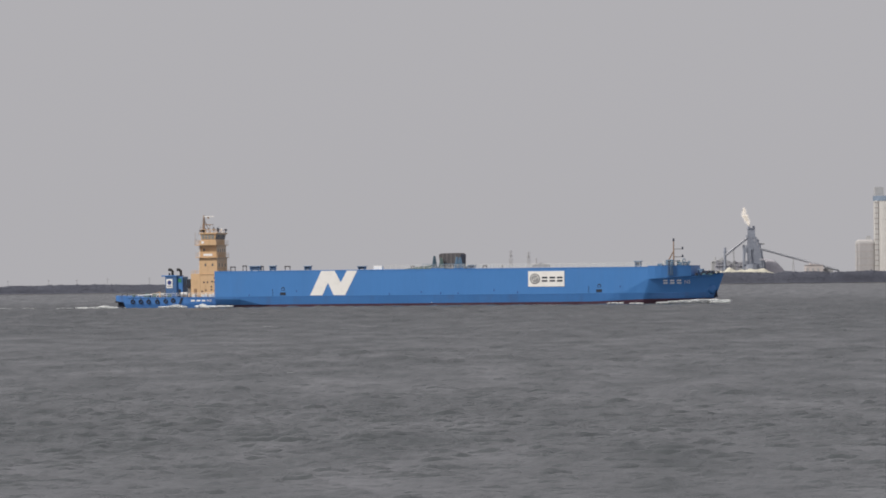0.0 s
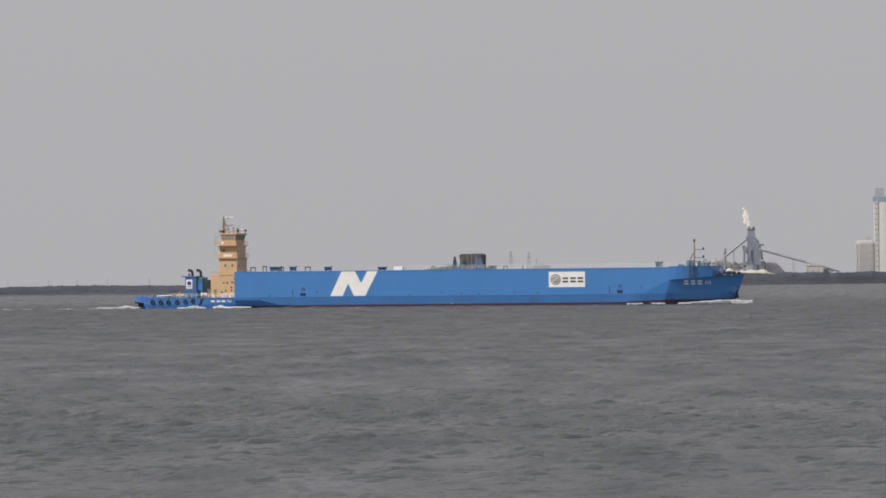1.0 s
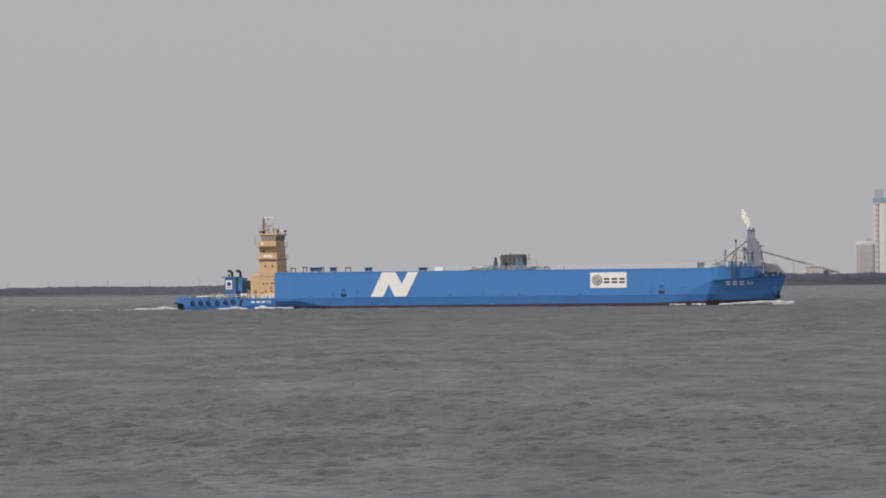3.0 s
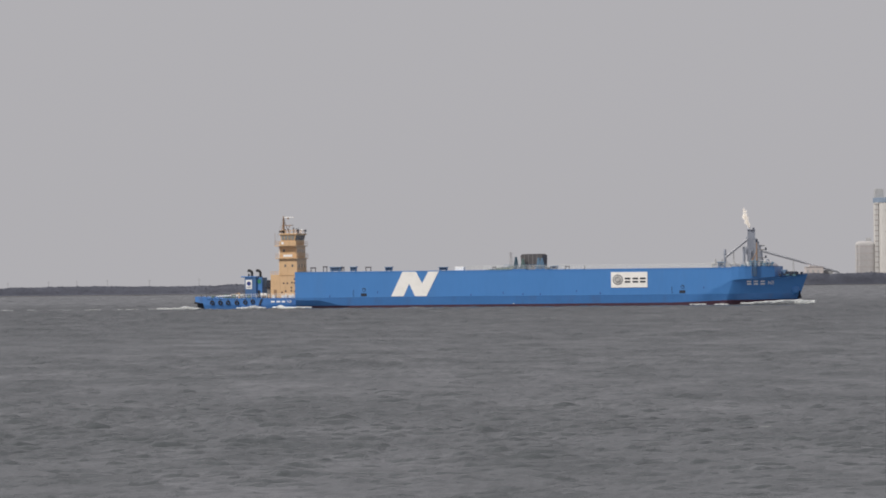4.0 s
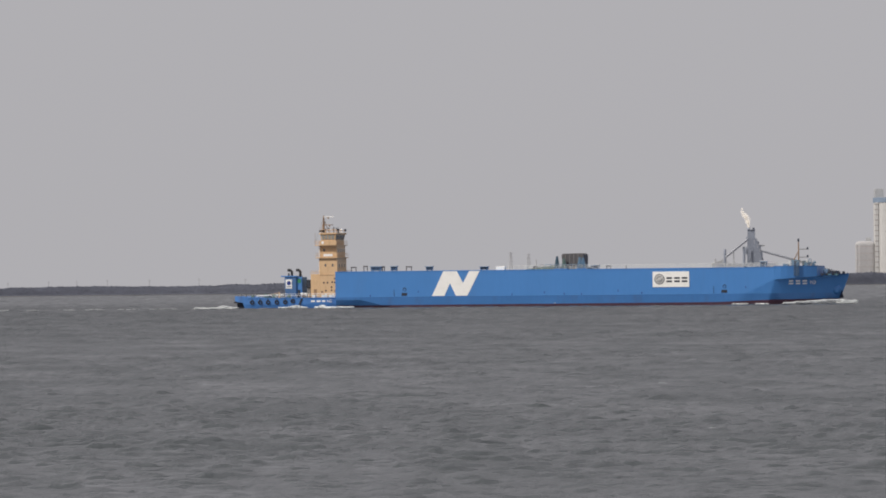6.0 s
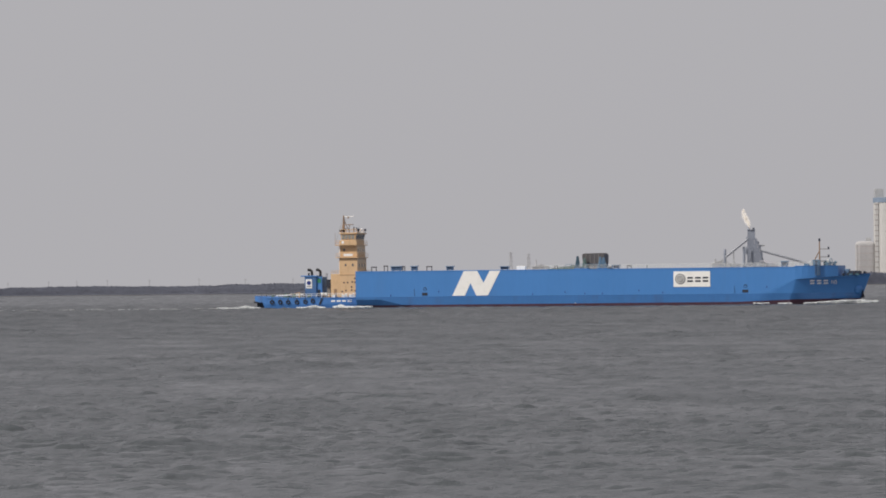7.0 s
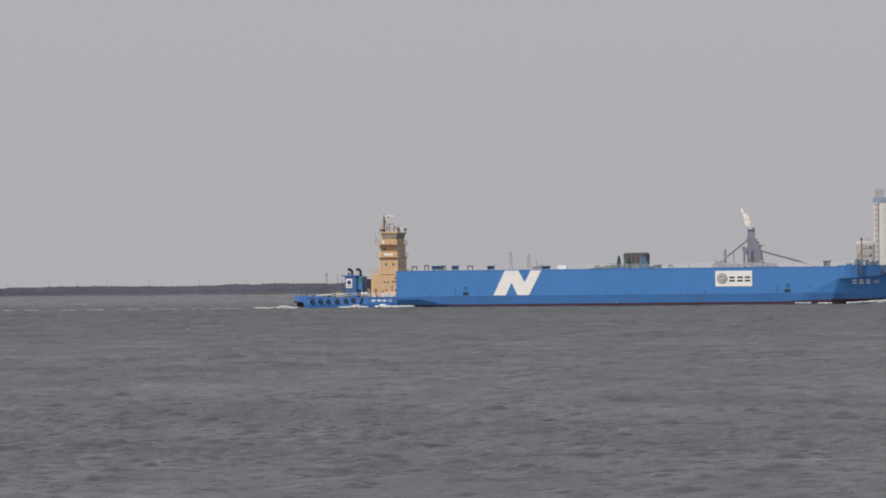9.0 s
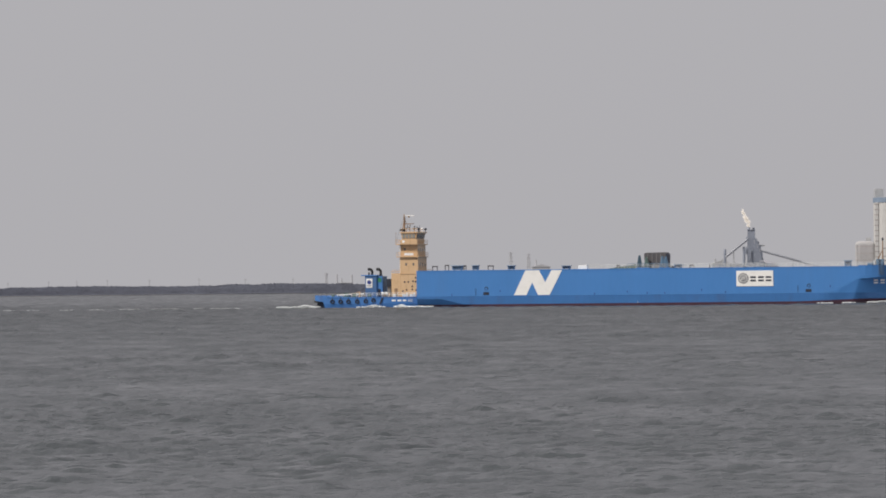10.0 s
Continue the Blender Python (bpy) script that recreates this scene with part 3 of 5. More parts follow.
works_shed("works_building", 298, 332, 4880, 24.0, M_FARGREY, "long grey casting hall behind the furnace", 3.0)
works_shed("works_building", 373, 391, 4840, 19.5, M_FARPINK, "low pinkish-white works building beyond the trees", 1.0, ((5.0, 21.0), (9.0, 20.8)))
works_shed("works_building", 392, 402, 4850, 16.0, M_FARGREY, "small grey works building beyond the trees", 1.5)


def gas_holder():
    g = thing("gas_holder", "hazy pale gas holder with tan ring walkways", "gas holder")
    g.location = (434.5, 4850, 2)
    def ring(k, z):
        # a many-sided shell with broad flat faces and rounded corners
        pts = []
        for i in range(32):
            c, q = math.cos(i * math.pi / 16), math.sin(i * math.pi / 16)
            d = (abs(c) ** 12 + abs(q) ** 12) ** (-1 / 12)
            pts.append((k * d * c, k * d * q, z))
        return pts
    part("shell", loft(B(), [ring(9.0, 0), ring(9.0, 39.0)]), M_FARTANK, g)
    part("roof", loft(B(), [ring(9.0, 39.0), ring(8.4, 41.0), ring(6.5, 42.2)]), M_FARTANK, g)
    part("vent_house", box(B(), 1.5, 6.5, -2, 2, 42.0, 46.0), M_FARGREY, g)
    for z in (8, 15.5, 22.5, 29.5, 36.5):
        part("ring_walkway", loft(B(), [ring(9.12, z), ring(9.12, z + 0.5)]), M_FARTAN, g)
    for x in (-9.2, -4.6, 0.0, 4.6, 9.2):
        part("guide_column", box(B(), x - 0.22, x + 0.22, -9.12, -8.9, 0, 39.2), M_FARTANK, g)


gas_holder()


def white_tower():
    t = thing("holder_tower", "tall pale cylindrical holder tower with a blue band", "storage tower")
    t.location = (464, 4850, 2)
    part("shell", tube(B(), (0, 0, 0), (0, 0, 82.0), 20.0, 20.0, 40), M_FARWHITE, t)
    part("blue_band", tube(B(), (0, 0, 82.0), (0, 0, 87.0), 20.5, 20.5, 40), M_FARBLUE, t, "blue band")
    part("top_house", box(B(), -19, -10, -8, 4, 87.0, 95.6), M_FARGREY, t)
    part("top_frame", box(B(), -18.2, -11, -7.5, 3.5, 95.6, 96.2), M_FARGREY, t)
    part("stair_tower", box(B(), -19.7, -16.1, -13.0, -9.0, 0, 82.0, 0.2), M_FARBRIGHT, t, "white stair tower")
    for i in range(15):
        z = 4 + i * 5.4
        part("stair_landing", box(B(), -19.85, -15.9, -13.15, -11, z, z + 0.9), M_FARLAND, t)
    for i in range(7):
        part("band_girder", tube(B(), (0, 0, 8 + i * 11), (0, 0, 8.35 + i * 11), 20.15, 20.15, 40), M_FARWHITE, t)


white_tower()


# ---- the barge ----
AFT = 26.9
RAKE = [(AFT, 1.95), (33.5, 1.85), (37.0, 1.0), (42.0, -0.2), (46.0, -3.0), (160.0, -3.0)]      # foot of the upright side at the stern


def stem_at(z):
    return between(z, [(-3.0, 154.0), (0.0, 155.1), (1.7, 155.8), (7.3, 157.9), (9.4, 158.2)])


def half_beam(u, z):
    """Half the barge's breadth at u metres from the tug's stern and z metres above the water."""
    side = between(z, [(-3.0, 9.6), (0.0, 10.55), (2.55, 11.0), (10.0, 11.0)])
    foot = between(u, RAKE)
    if z < foot:
        side -= (foot - z) * 0.5
    start = between(z, [(-3.0, 125.0), (0.0, 128.5), (6.1, 140.4), (9.4, 143.0)])
    if u <= start:
        return side
    knee = between(z, [(-3.0, 136.6), (0.0, 138.4), (6.1, 140.45), (9.4, 143.5)])
    inner = side - between(z, [(-3.0, 1.0), (0.0, 0.65), (3.0, 0.35), (6.1, 0.03), (9.4, 0.03)])
    if u <= knee:
        return side + (inner - side) * (u - start) / (knee - start)
    s = min(1.0, (u - knee) / (stem_at(z) - knee))
    wedge = max(0.15, inner * (1 - s ** 1.22) ** 0.92)
    lift = min(1.0, max(0.0, z / barge_top(u)))
    return wedge + max(0.0, bow_plan(u) - wedge) * lift ** 40.0


def bow_plan(u):
    """Half the breadth of the bow at its upper edge."""
    s = min(1.0, max(0.0, (u - 140.8) / 17.1))
    return max(0.15, 11.0 * (1 - s ** 1.6) ** 0.85)


def barge_top(u):
    return between(u, [(AFT, 9.12), (140.38, 9.16), (140.4, 6.05), (150.6, 6.8), (154.0, 7.05), (157.9, 7.35)])


STATIONS = [AFT, 28.5, 31, 33.5, 35, 36, 37, 39, 42, 46, 60, 75, 90, 105, 118, 125, 128.5, 131, 134, 136, 137.4, 138.4, 138.9, 139.4, 139.9, 140.38, 140.4, 140.7, 141.5, 143, 145, 147, 149, 150.6, 152.0,
            153.2, 154.3, 155.2, 156.0, 156.7, 157.3, 157.8]


def boot(u):
    """The upper edge of the bottom paint."""
    return between(u, [(AFT, 0.45), (126.0, 0.48), (140.0, 1.0), (158.0, 1.1)])


def hull_band(z_low, z_high, steps, cap_top=False, stations=STATIONS):
    """The shell between two heights, both sides, with transom and (where asked) a deck."""
    bm = B()
    sides = []
    for sg in (-1, 1):
        grid = []
        for u in stations:
            top = barge_top(u) if z_high is None else boot(u) if z_high == "boot" else z_high
            base = boot(u) if z_low == "boot" else z_low
            col = []
            foot = between(u, RAKE)
            for j in range(steps + 1):
                z = base + (top - base) * j / steps
                if base + 0.05 < foot < top - 0.05:
                    half = steps // 2
                    z = base + (foot - base) * j / half if j <= half else foot + (top - foot) * (j - half) / (steps - half)
                col.append(bm.verts.new((min(u, stem_at(z)), sg * half_beam(u, z), z)))
            grid.append(col)
        for a, b in zip(grid, grid[1:]):
            for j in range(steps):
                bm.faces.new((a[j], b[j], b[j + 1], a[j + 1]))
        sides.append(grid)
    one, two = sides
    e = -1 if cap_top else 0
    for a, b, c, d in zip(one, one[1:], two, two[1:]):
        bm.faces.new((a[e], b[e], d[e], c[e]))
    for j in range(steps):
        for k in (0, -1):
            bm.faces.new((one[k][j], one[k][j + 1], two[k][j + 1], two[k][j]))
    bmesh.ops.remove_doubles(bm, verts=bm.verts, dist=0.001)
    return bm


def vent(parent, u, y, w, h):
    """A box vent on legs: louvred body, overhanging pale cap and corner legs."""
    v = part("deck_vent", box(B(), u + w * 0.09, u + w * 0.91, y - 0.6, y + 0.6, 9.3, 9.15 + h * 0.86, 0.04), M_VENT, parent, "blue louvred deck ventilator")
    part("cap", box(B(), u, u + w, y - 1.0, y + 1.0, 9.15 + h * 0.83, 9.15 + h, 0.05), M_VENTCAP, v, "pale vent cap")
    for i in range(2):
        z = 9.15 + h * (0.3 + 0.24 * i)
        part("louvre", box(B(), u + w * 0.2, u + w * 0.8, y - 0.68, y - 0.58, z, z + 0.1), M_DARK, v)
    for x in (u + w * 0.2, u + w * 0.74):
        part("leg", box(B(), x, x + w * 0.06, y - 0.5, y + 0.5, 9.02, 9.34), M_VENT, v)
    return v


def gallows(parent, u, y, w, h):
    """A small inverted-U frame on the deck edge."""
    bm = B()
    tube(bm, (u, y, 9.05), (u, y, 9.15 + h), 0.11, None, 8)
    tube(bm, (u + w, y, 9.05), (u + w, y, 9.15 + h), 0.11, None, 8)
    box(bm, u - 0.12, u + w + 0.12, y - 0.2, y + 0.2, 9.15 + h - 0.25, 9.15 + h + 0.05)
    return part("deck_frame", bm, M_BROWN, parent, "dark steel frame on the deck edge")


def text_mesh(body, size, material, parent, u, y, z, label=""):
    cu = bpy.data.curves.new("letters", "FONT")
    cu.body, cu.size, cu.extrude = body, size, 0.01
    tmp = bpy.data.objects.new("letters_curve", cu)
    scene.collection.objects.link(tmp)
    me = bpy.data.meshes.new_from_object(tmp.evaluated_get(bpy.context.evaluated_depsgraph_get()))
    bpy.data.objects.remove(tmp)
    me.materials.clear()
    me.materials.append(material)
    ob = new("letters", me)
    ob.parent = parent
    ob.matrix_basis = pose(u, y, z, 90, 0, 0)
    if label:
        ob["label"] = label
    return ob


def skin_patch(u0, u1, z0, z1, lean=0.0, gap=0.05, n=4):
    """A plate that follows the starboard bow."""
    bm = B()
    rows = []
    for i in range(n + 1):
        col = []
        for z in (z0, z1):
            u = u0 + (u1 - u0) * i / n + (lean if z == z1 else 0)
            col.append((u, -half_beam(u, z) - gap, z))
        rows.append(col)
    top = [[bm.verts.new(p) for p in r] for r in rows]
    back = [[bm.verts.new((p[0], p[1] + gap * 0.9, p[2])) for p in r] for r in rows]
    for a, b in zip(top, top[1:]):
        bm.faces.new((a[0], b[0], b[1], a[1]))
    for a, b in zip(back, back[1:]):
        bm.faces.new((a[1], b[1], b[0], a[0]))
    for k in (0, 1):
        for a, b, c, d in zip(top, top[1:], back, back[1:]):
            bm.faces.new((a[k], b[k], d[k], c[k]))
    for e, g in ((top[0], back[0]), (top[-1], back[-1])):
        bm.faces.new((e[0], e[1], g[1], g[0]))
    return bm


def build_barge():
    b = thing("barge", "long blue box-sided cargo barge with white lettering", "barge")
    part("side_shell", hull_band(2.55, None, 14, cap_top=True), M_BLUE, b)
    part("lower_hull", hull_band("boot", 2.55, 4), M_BLUE_LOW, b, "weathered darker blue lower hull")
    part("bottom", hull_band(-3.0, "boot", 4), M_RED, b, "dull red bottom paint at the waterline")
    us = (140.2, 142.0, 143.5, 145.0, 146.5, 148.0, 149.3, 150.6)
    house = part("bow_house", loft(B(), [[(u, -bow_plan(u), barge_top(u) - (0.05 if u > 140.4 else 3.1)), (u, -bow_plan(u), 9.34), (u, bow_plan(u), 9.34), (u, bow_plan(u), barge_top(u) - (0.05 if u > 140.4 else 3.1))] for u in us]), M_BLUE, b, "blue raised house across the bow")
    part("house_edge", loft(B(), [[(u, -bow_plan(u) - 0.04, 9.24), (u, -bow_plan(u) - 0.04, 9.4), (u, bow_plan(u) + 0.04, 9.4), (u, bow_plan(u) + 0.04, 9.24)] for u in us]), M_BLUE_LOW, house)
    part("rubbing_strake", box(B(), 34.0, 128.0, -11.03, -10.95, 2.53, 2.62, 0.02), M_BLUE, b)
    part("rubbing_strake", box(B(), 34.0, 128.0, 10.95, 11.03, 2.53, 2.62, 0.02), M_BLUE, b)
    part("deck_edge", box(B(), AFT, 140.6, -11.06, -10.8, 8.95, 9.17, 0.03), M_BLUE, b)
    part("deck_edge", box(B(), AFT, 140.6, 10.8, 11.06, 8.95, 9.17, 0.03), M_BLUE, b)
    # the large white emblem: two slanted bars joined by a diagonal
    emblem = [(52.25, 2.70), (55.3, 9.05), (58.75, 9.05), (60.4, 5.95), (62.05, 9.05), (64.8, 9.05), (61.5, 2.70), (58.5, 2.70), (57.0, 5.9), (55.5, 2.70)]
    part("emblem", prism(B(), emblem, -11.05, -10.98), M_WHITE, b, "large white slanted emblem")
    board = part("sign_board", box(B(), 109.4, 118.75, -11.10, -10.98, 4.38, 8.3, 0.02), M_WHITE, b, "white sign board with grey emblem and dark bars")
    disc = part("sign_emblem", tube(B(), (111.15, -11.16, 6.38), (111.15, -11.08, 6.38), 1.32, None, 32), M_LOGO, board, "round grey emblem")
    part("emblem_ring", tube(B(), (111.15, -11.19, 6.38), (111.15, -11.14, 6.38), 1.0, None, 28), M_WHITE, disc)
    part("emblem_core", tube(B(), (111.15, -11.22, 6.38), (111.15, -11.17, 6.38), 0.86, None, 28), M_LOGO, disc)
    for k in (-0.35, 0.0, 0.35):
        part("emblem_stripe", prism(B(), [(111.15 + k - 0.33, 5.95), (111.15 + k - 0.2, 5.95), (111.15 + k + 0.33, 6.85), (111.15 + k + 0.2, 6.85)], -11.25, -11.2), M_WHITE, disc)
    for x0, x1 in ((112.95, 114.35), (114.95, 116.35), (116.85, 118.25)):
        for z0 in (5.62, 6.45):
            part("sign_bar", box(B(), x0, x1, -11.16, -11.08, z0, z0 + 0.42), M_DARK, board, "dark bar")
    # openings and marks in the side
    for u, w in ((44.2, 1.8), (126.8, 1.8)):
        part("pilot_opening", box(B(), u + 0.1, u + w - 0.2, -11.04, -10.9, 2.8, 3.55, 0.04), M_DARK, b, "dark pilot opening")
        lead = part("fairlead", tube(B(), (u + 0.9, -11.05, 4.45), (u + 0.9, -10.9, 4.45), 0.46, None, 18), M_DARK, b, "dark ringed fairlead")
        part("fairlead_plug", tube(B(), (u + 0.9, -11.09, 4.38), (u + 0.9, -10.95, 4.38), 0.3, None, 16), M_BLUE, lead)
        for i in range(6):
            part("rung", box(B(), u - 2.0, u - 1.72, -11.07, -10.97, 2.8 + i * 0.3, 2.88 + i * 0.3), M_DARK, b)
    for u, z in ((81.4, 3.35), (100.4, 3.6), (73.0, 2.9), (106.5, 3.0), (86.5, 2.95), (133.0, 4.2), (48.6, 3.8), (91.0, 2.9), (36.0, 2.9)):
        part("tug_mark", box(B(), u, u + 0.2, -11.04, -10.97, z - 0.22, z + 0.22), M_LOGOB, b)
    part("draught_mark", box(B(), 84.0, 84.2, -10.85, -10.4, 0.5, 0.64), M_WHITE, b)
    # name on the bow: bars for the owner's letters, then the number
    for i, (w0, w1) in enumerate(((143.8, 144.8), (145.4, 146.4), (147.0, 148.0))):
        for z0 in (4.78, 5.42):
            part("name_bar", skin_patch(w0, w1, z0, z0 + 0.36, 0.1), M_WHITE, b, "white name bar")
    # deck gear
    for u, w, h in ((35.6, 3.3, 1.35), (41.0, 1.9, 1.35), (50.2, 2.1, 1.2), (64.3, 2.5, 1.0), (93.2, 2.3, 1.0), (136.4, 2.0, 1.55)):
        vent(b, u, -9.0, w, h)
    for u, w, h in ((30.7, 1.2, 1.15), (34.0, 0.9, 1.4), (38.9, 0.5, 1.2), (45.2, 1.3, 1.15), (78.5, 0.7, 0.85), (97.3, 0.9, 0.8)):
        gallows(b, u, -9.0, w, h)
    part("deck_locker", box(B(), 68.7, 71.0, -9.6, -8.2, 9.1, 10.1, 0.08), M_WHITE, b, "white deck locker")
    return b


def build_bow_gear(b):
    """Foremast, deckhouse, rails and winches at the bow."""
    house = part("bow_locker", box(B(), 144.4, 146.2, -8.6, -6.4, 9.2, 10.85, 0.06), M_TEAL, b, "pale blue-green locker at the foremast")
    part("door", box(B(), 145.0, 145.7, -8.66, -8.58, 9.3, 10.6), M_DARK, house)
    mast = part("foremast", tube(B(), (145.0, 0, 8.9), (145.0, 0, 16.0), 0.22, 0.13, 10), M_MAST, b, "tan foremast with lamp brackets")
    for z in (11.6, 13.6):
        part("lamp_bracket", box(B(), 145.0, 147.3, -0.1, 0.1, z - 0.1, z + 0.1), M_GREY, mast)
        part("lamp", tube(B(), (147.3, 0, z - 0.1), (147.3, 0, z + 0.55), 0.24, 0.2, 10), M_DARK, mast)
    part("lamp", tube(B(), (145.0, 0, 15.6), (145.0, 0, 16.3), 0.27, 0.22, 10), M_DARK, mast)
    part("stay", tube(B(), (145.0, 0, 13.2), (142.9, -1.2, 9.2), 0.09, None, 6), M_MAST, mast)
    part("stay", tube(B(), (145.0, 0, 13.2), (142.9, 1.2, 9.2), 0.09, None, 6), M_MAST, mast)
    part("radar_bar", box(B(), 144.2, 147.4, -0.12, 0.12, 10.4, 10.65), M_GREY, mast)
    for u, h in ((147.3, 1.3), (148.5, 1.1), (149.7, 1.2)):
        p = part("ventilator", tube(B(), (u, -5.5, 9.0), (u, -5.5, 9.2 + h), 0.22, None, 10), M_TEAL, b, "pale gooseneck ventilator")
        part("hood", tube(B(), (u - 0.15, -5.5, 9.15 + h), (u + 0.5, -5.5, 9.0 + h), 0.27, None, 10), M_TEAL, p)
    for u in (153.2, 154.6):
        for y in (-2.2, 2.2):
            w = part("winch", tube(B(), (u, y - 1.2, 7.55), (u, y + 1.2, 7.55), 0.36, None, 16), M_NAVY, b, "dark blue mooring winch")
            for e in (-1.25, 1.25):
                part("flange", tube(B(), (u, y + e - 0.08, 7.55), (u, y + e + 0.08, 7.55), 0.5, None, 18), M_DARK, w)
            part("bed", box(B(), u - 0.8, u + 0.8, y - 1.5, y + 1.5, 6.9, 7.3), M_DECK, w)
    for u, y in ((156.4, -0.9), (156.4, 0.9), (155.6, -1.6)):
        part("bollard", tube(B(), (u, y, 6.9), (u, y, 7.9), 0.24, None, 12), M_DARK, b)
    for u in (151.6, 152.6, 153.9, 155.1):
        part("chock", box(B(), u, u + 0.5, -bow_plan(u) + 0.25, -bow_plan(u) + 0.65, barge_top(u) - 0.1, barge_top(u) + 0.55, 0.05), M_DARK, b)
    part("windlass", box(B(), 151.4, 152.6, -1.6, 1.6, 6.7, 8.5, 0.1), M_VENT, b, "blue anchor windlass")
    # anchor in its pocket
    u, z = 155.3, 3.3
    y = -half_beam(u, z)
    boss = B()
    bmesh.ops.create_uvsphere(boss, u_segments=20, v_segments=12, radius=1.35, matrix=Matrix.Translation((u - 0.7, y + 0.2, z + 0.1)))
    for f in boss.faces:
        f.smooth = True
    part("anchor_pocket", boss, M_BLUE, b, "round raised anchor pocket")
    ax, az = 155.95, 2.2
    ay = -half_beam(ax, az) - 0.25
    anchor = part("anchor", tube(B(), (ax, ay, az - 0.8), (ax, ay, az + 0.9), 0.16, None, 8), M_DARK, b, "dark stowed anchor")
    part("fluke", box(B(), ax - 0.55, ax + 0.45, ay - 0.2, ay + 0.15, az - 1.0, az - 0.45, 0.1), M_DARK, anchor)
    part("crown", box(B(), ax - 0.3, ax + 0.3, ay - 0.22, ay + 0.15, az - 0.5, az + 0.1, 0.08), M_DARK, anchor)
    # bars added for a shaded streak; davits and low boxes on the raised house
    for k in range(3):
        x = 145.2 + 0.55 * k
        part("shade_streak_bar", box(B(), x, x + 0.12, -bow_plan(x) - 0.3, -bow_plan(x) - 0.1, 6.9, 10.3), M_VENT, b)
    for k in range(9):
        part("shade_streak_rung", box(B(), 145.2, 146.4, -bow_plan(145.8) - 0.27, -bow_plan(145.8) - 0.13, 7.1 + 0.36 * k, 7.22 + 0.36 * k), M_VENT, b)
    for x, lean in ((148.3, 0.5), (149.6, -0.4)):
        d = part("davit", tube(B(), (x, -bow_plan(x) + 0.5, 8.9), (x + lean, -bow_plan(x) - 0.1, 11.0), 0.12, 0.1, 8), M_VENTCAP, b, "pale boat davit")
        part("davit_arm", tube(B(), (x + lean, -bow_plan(x) - 0.1, 10.95), (x + lean * 1.8, -bow_plan(x) - 0.6, 11.2), 0.1, 0.08, 8), M_VENTCAP, d)
    part("deck_post", tube(B(), (102.3, -9.0, 9.05), (102.3, -9.0, 10.0), 0.11, None, 8), M_BROWN, b)
    posts = [141.2 + 1.15 * k for k in range(9)]
    for u in posts:
        part("house_stanchion", tube(B(), (u, -bow_plan(u) + 0.25, 9.35), (u, -bow_plan(u) + 0.25, 10.35), 0.035, None, 5), M_RAIL, b)
    for u, v in zip(posts, posts[1:]):
        for z in (9.85, 10.35):
            part("house_rail", tube(B(), (u, -bow_plan(u) + 0.25, z), (v, -bow_plan(v) + 0.25, z), 0.03, None, 5), M_RAIL, b)
    for u, y, w, h, mat in ((146.9, -6.2, 0.7, 1.25, M_DEEPTEAL), (148.9, -5.0, 0.9, 0.8, M_DEEPTEAL), (143.6, -7.5, 0.5, 1.2, M_RAIL), (147.9, -6.6, 0.35, 1.5, M_RAIL)):
        part("house_fitting", box(B(), u, u + w, y - 0.4, y + 0.4, 9.3, 9.4 + h, 0.05), mat, b)
    for x, w, h in ((142.2, 1.3, 0.55), (147.6, 0.8, 0.8)):
        part("deck_chest", box(B(), x, x + w, -8.4, -7.4, 9.3, 9.4 + h, 0.05), M_TEAL, b, "pale blue-green deck chest")
    # pipe rail on the deck edge
    for sg in (-1, 1):
        for z in (9.5, 9.85, 10.2):
            part("handrail", tube(B(), (72.0, sg * 10.7, z), (141.0, sg * 10.7, z), 0.035, None, 5), M_RAIL, b)
        for i in range(48):
            uu = 72.0 + i * 69.0 / 47
            part("stanchion", tube(B(), (uu, sg * 10.7, 9.15), (uu, sg * 10.7, 10.2), 0.035, None, 5), M_RAIL, b)


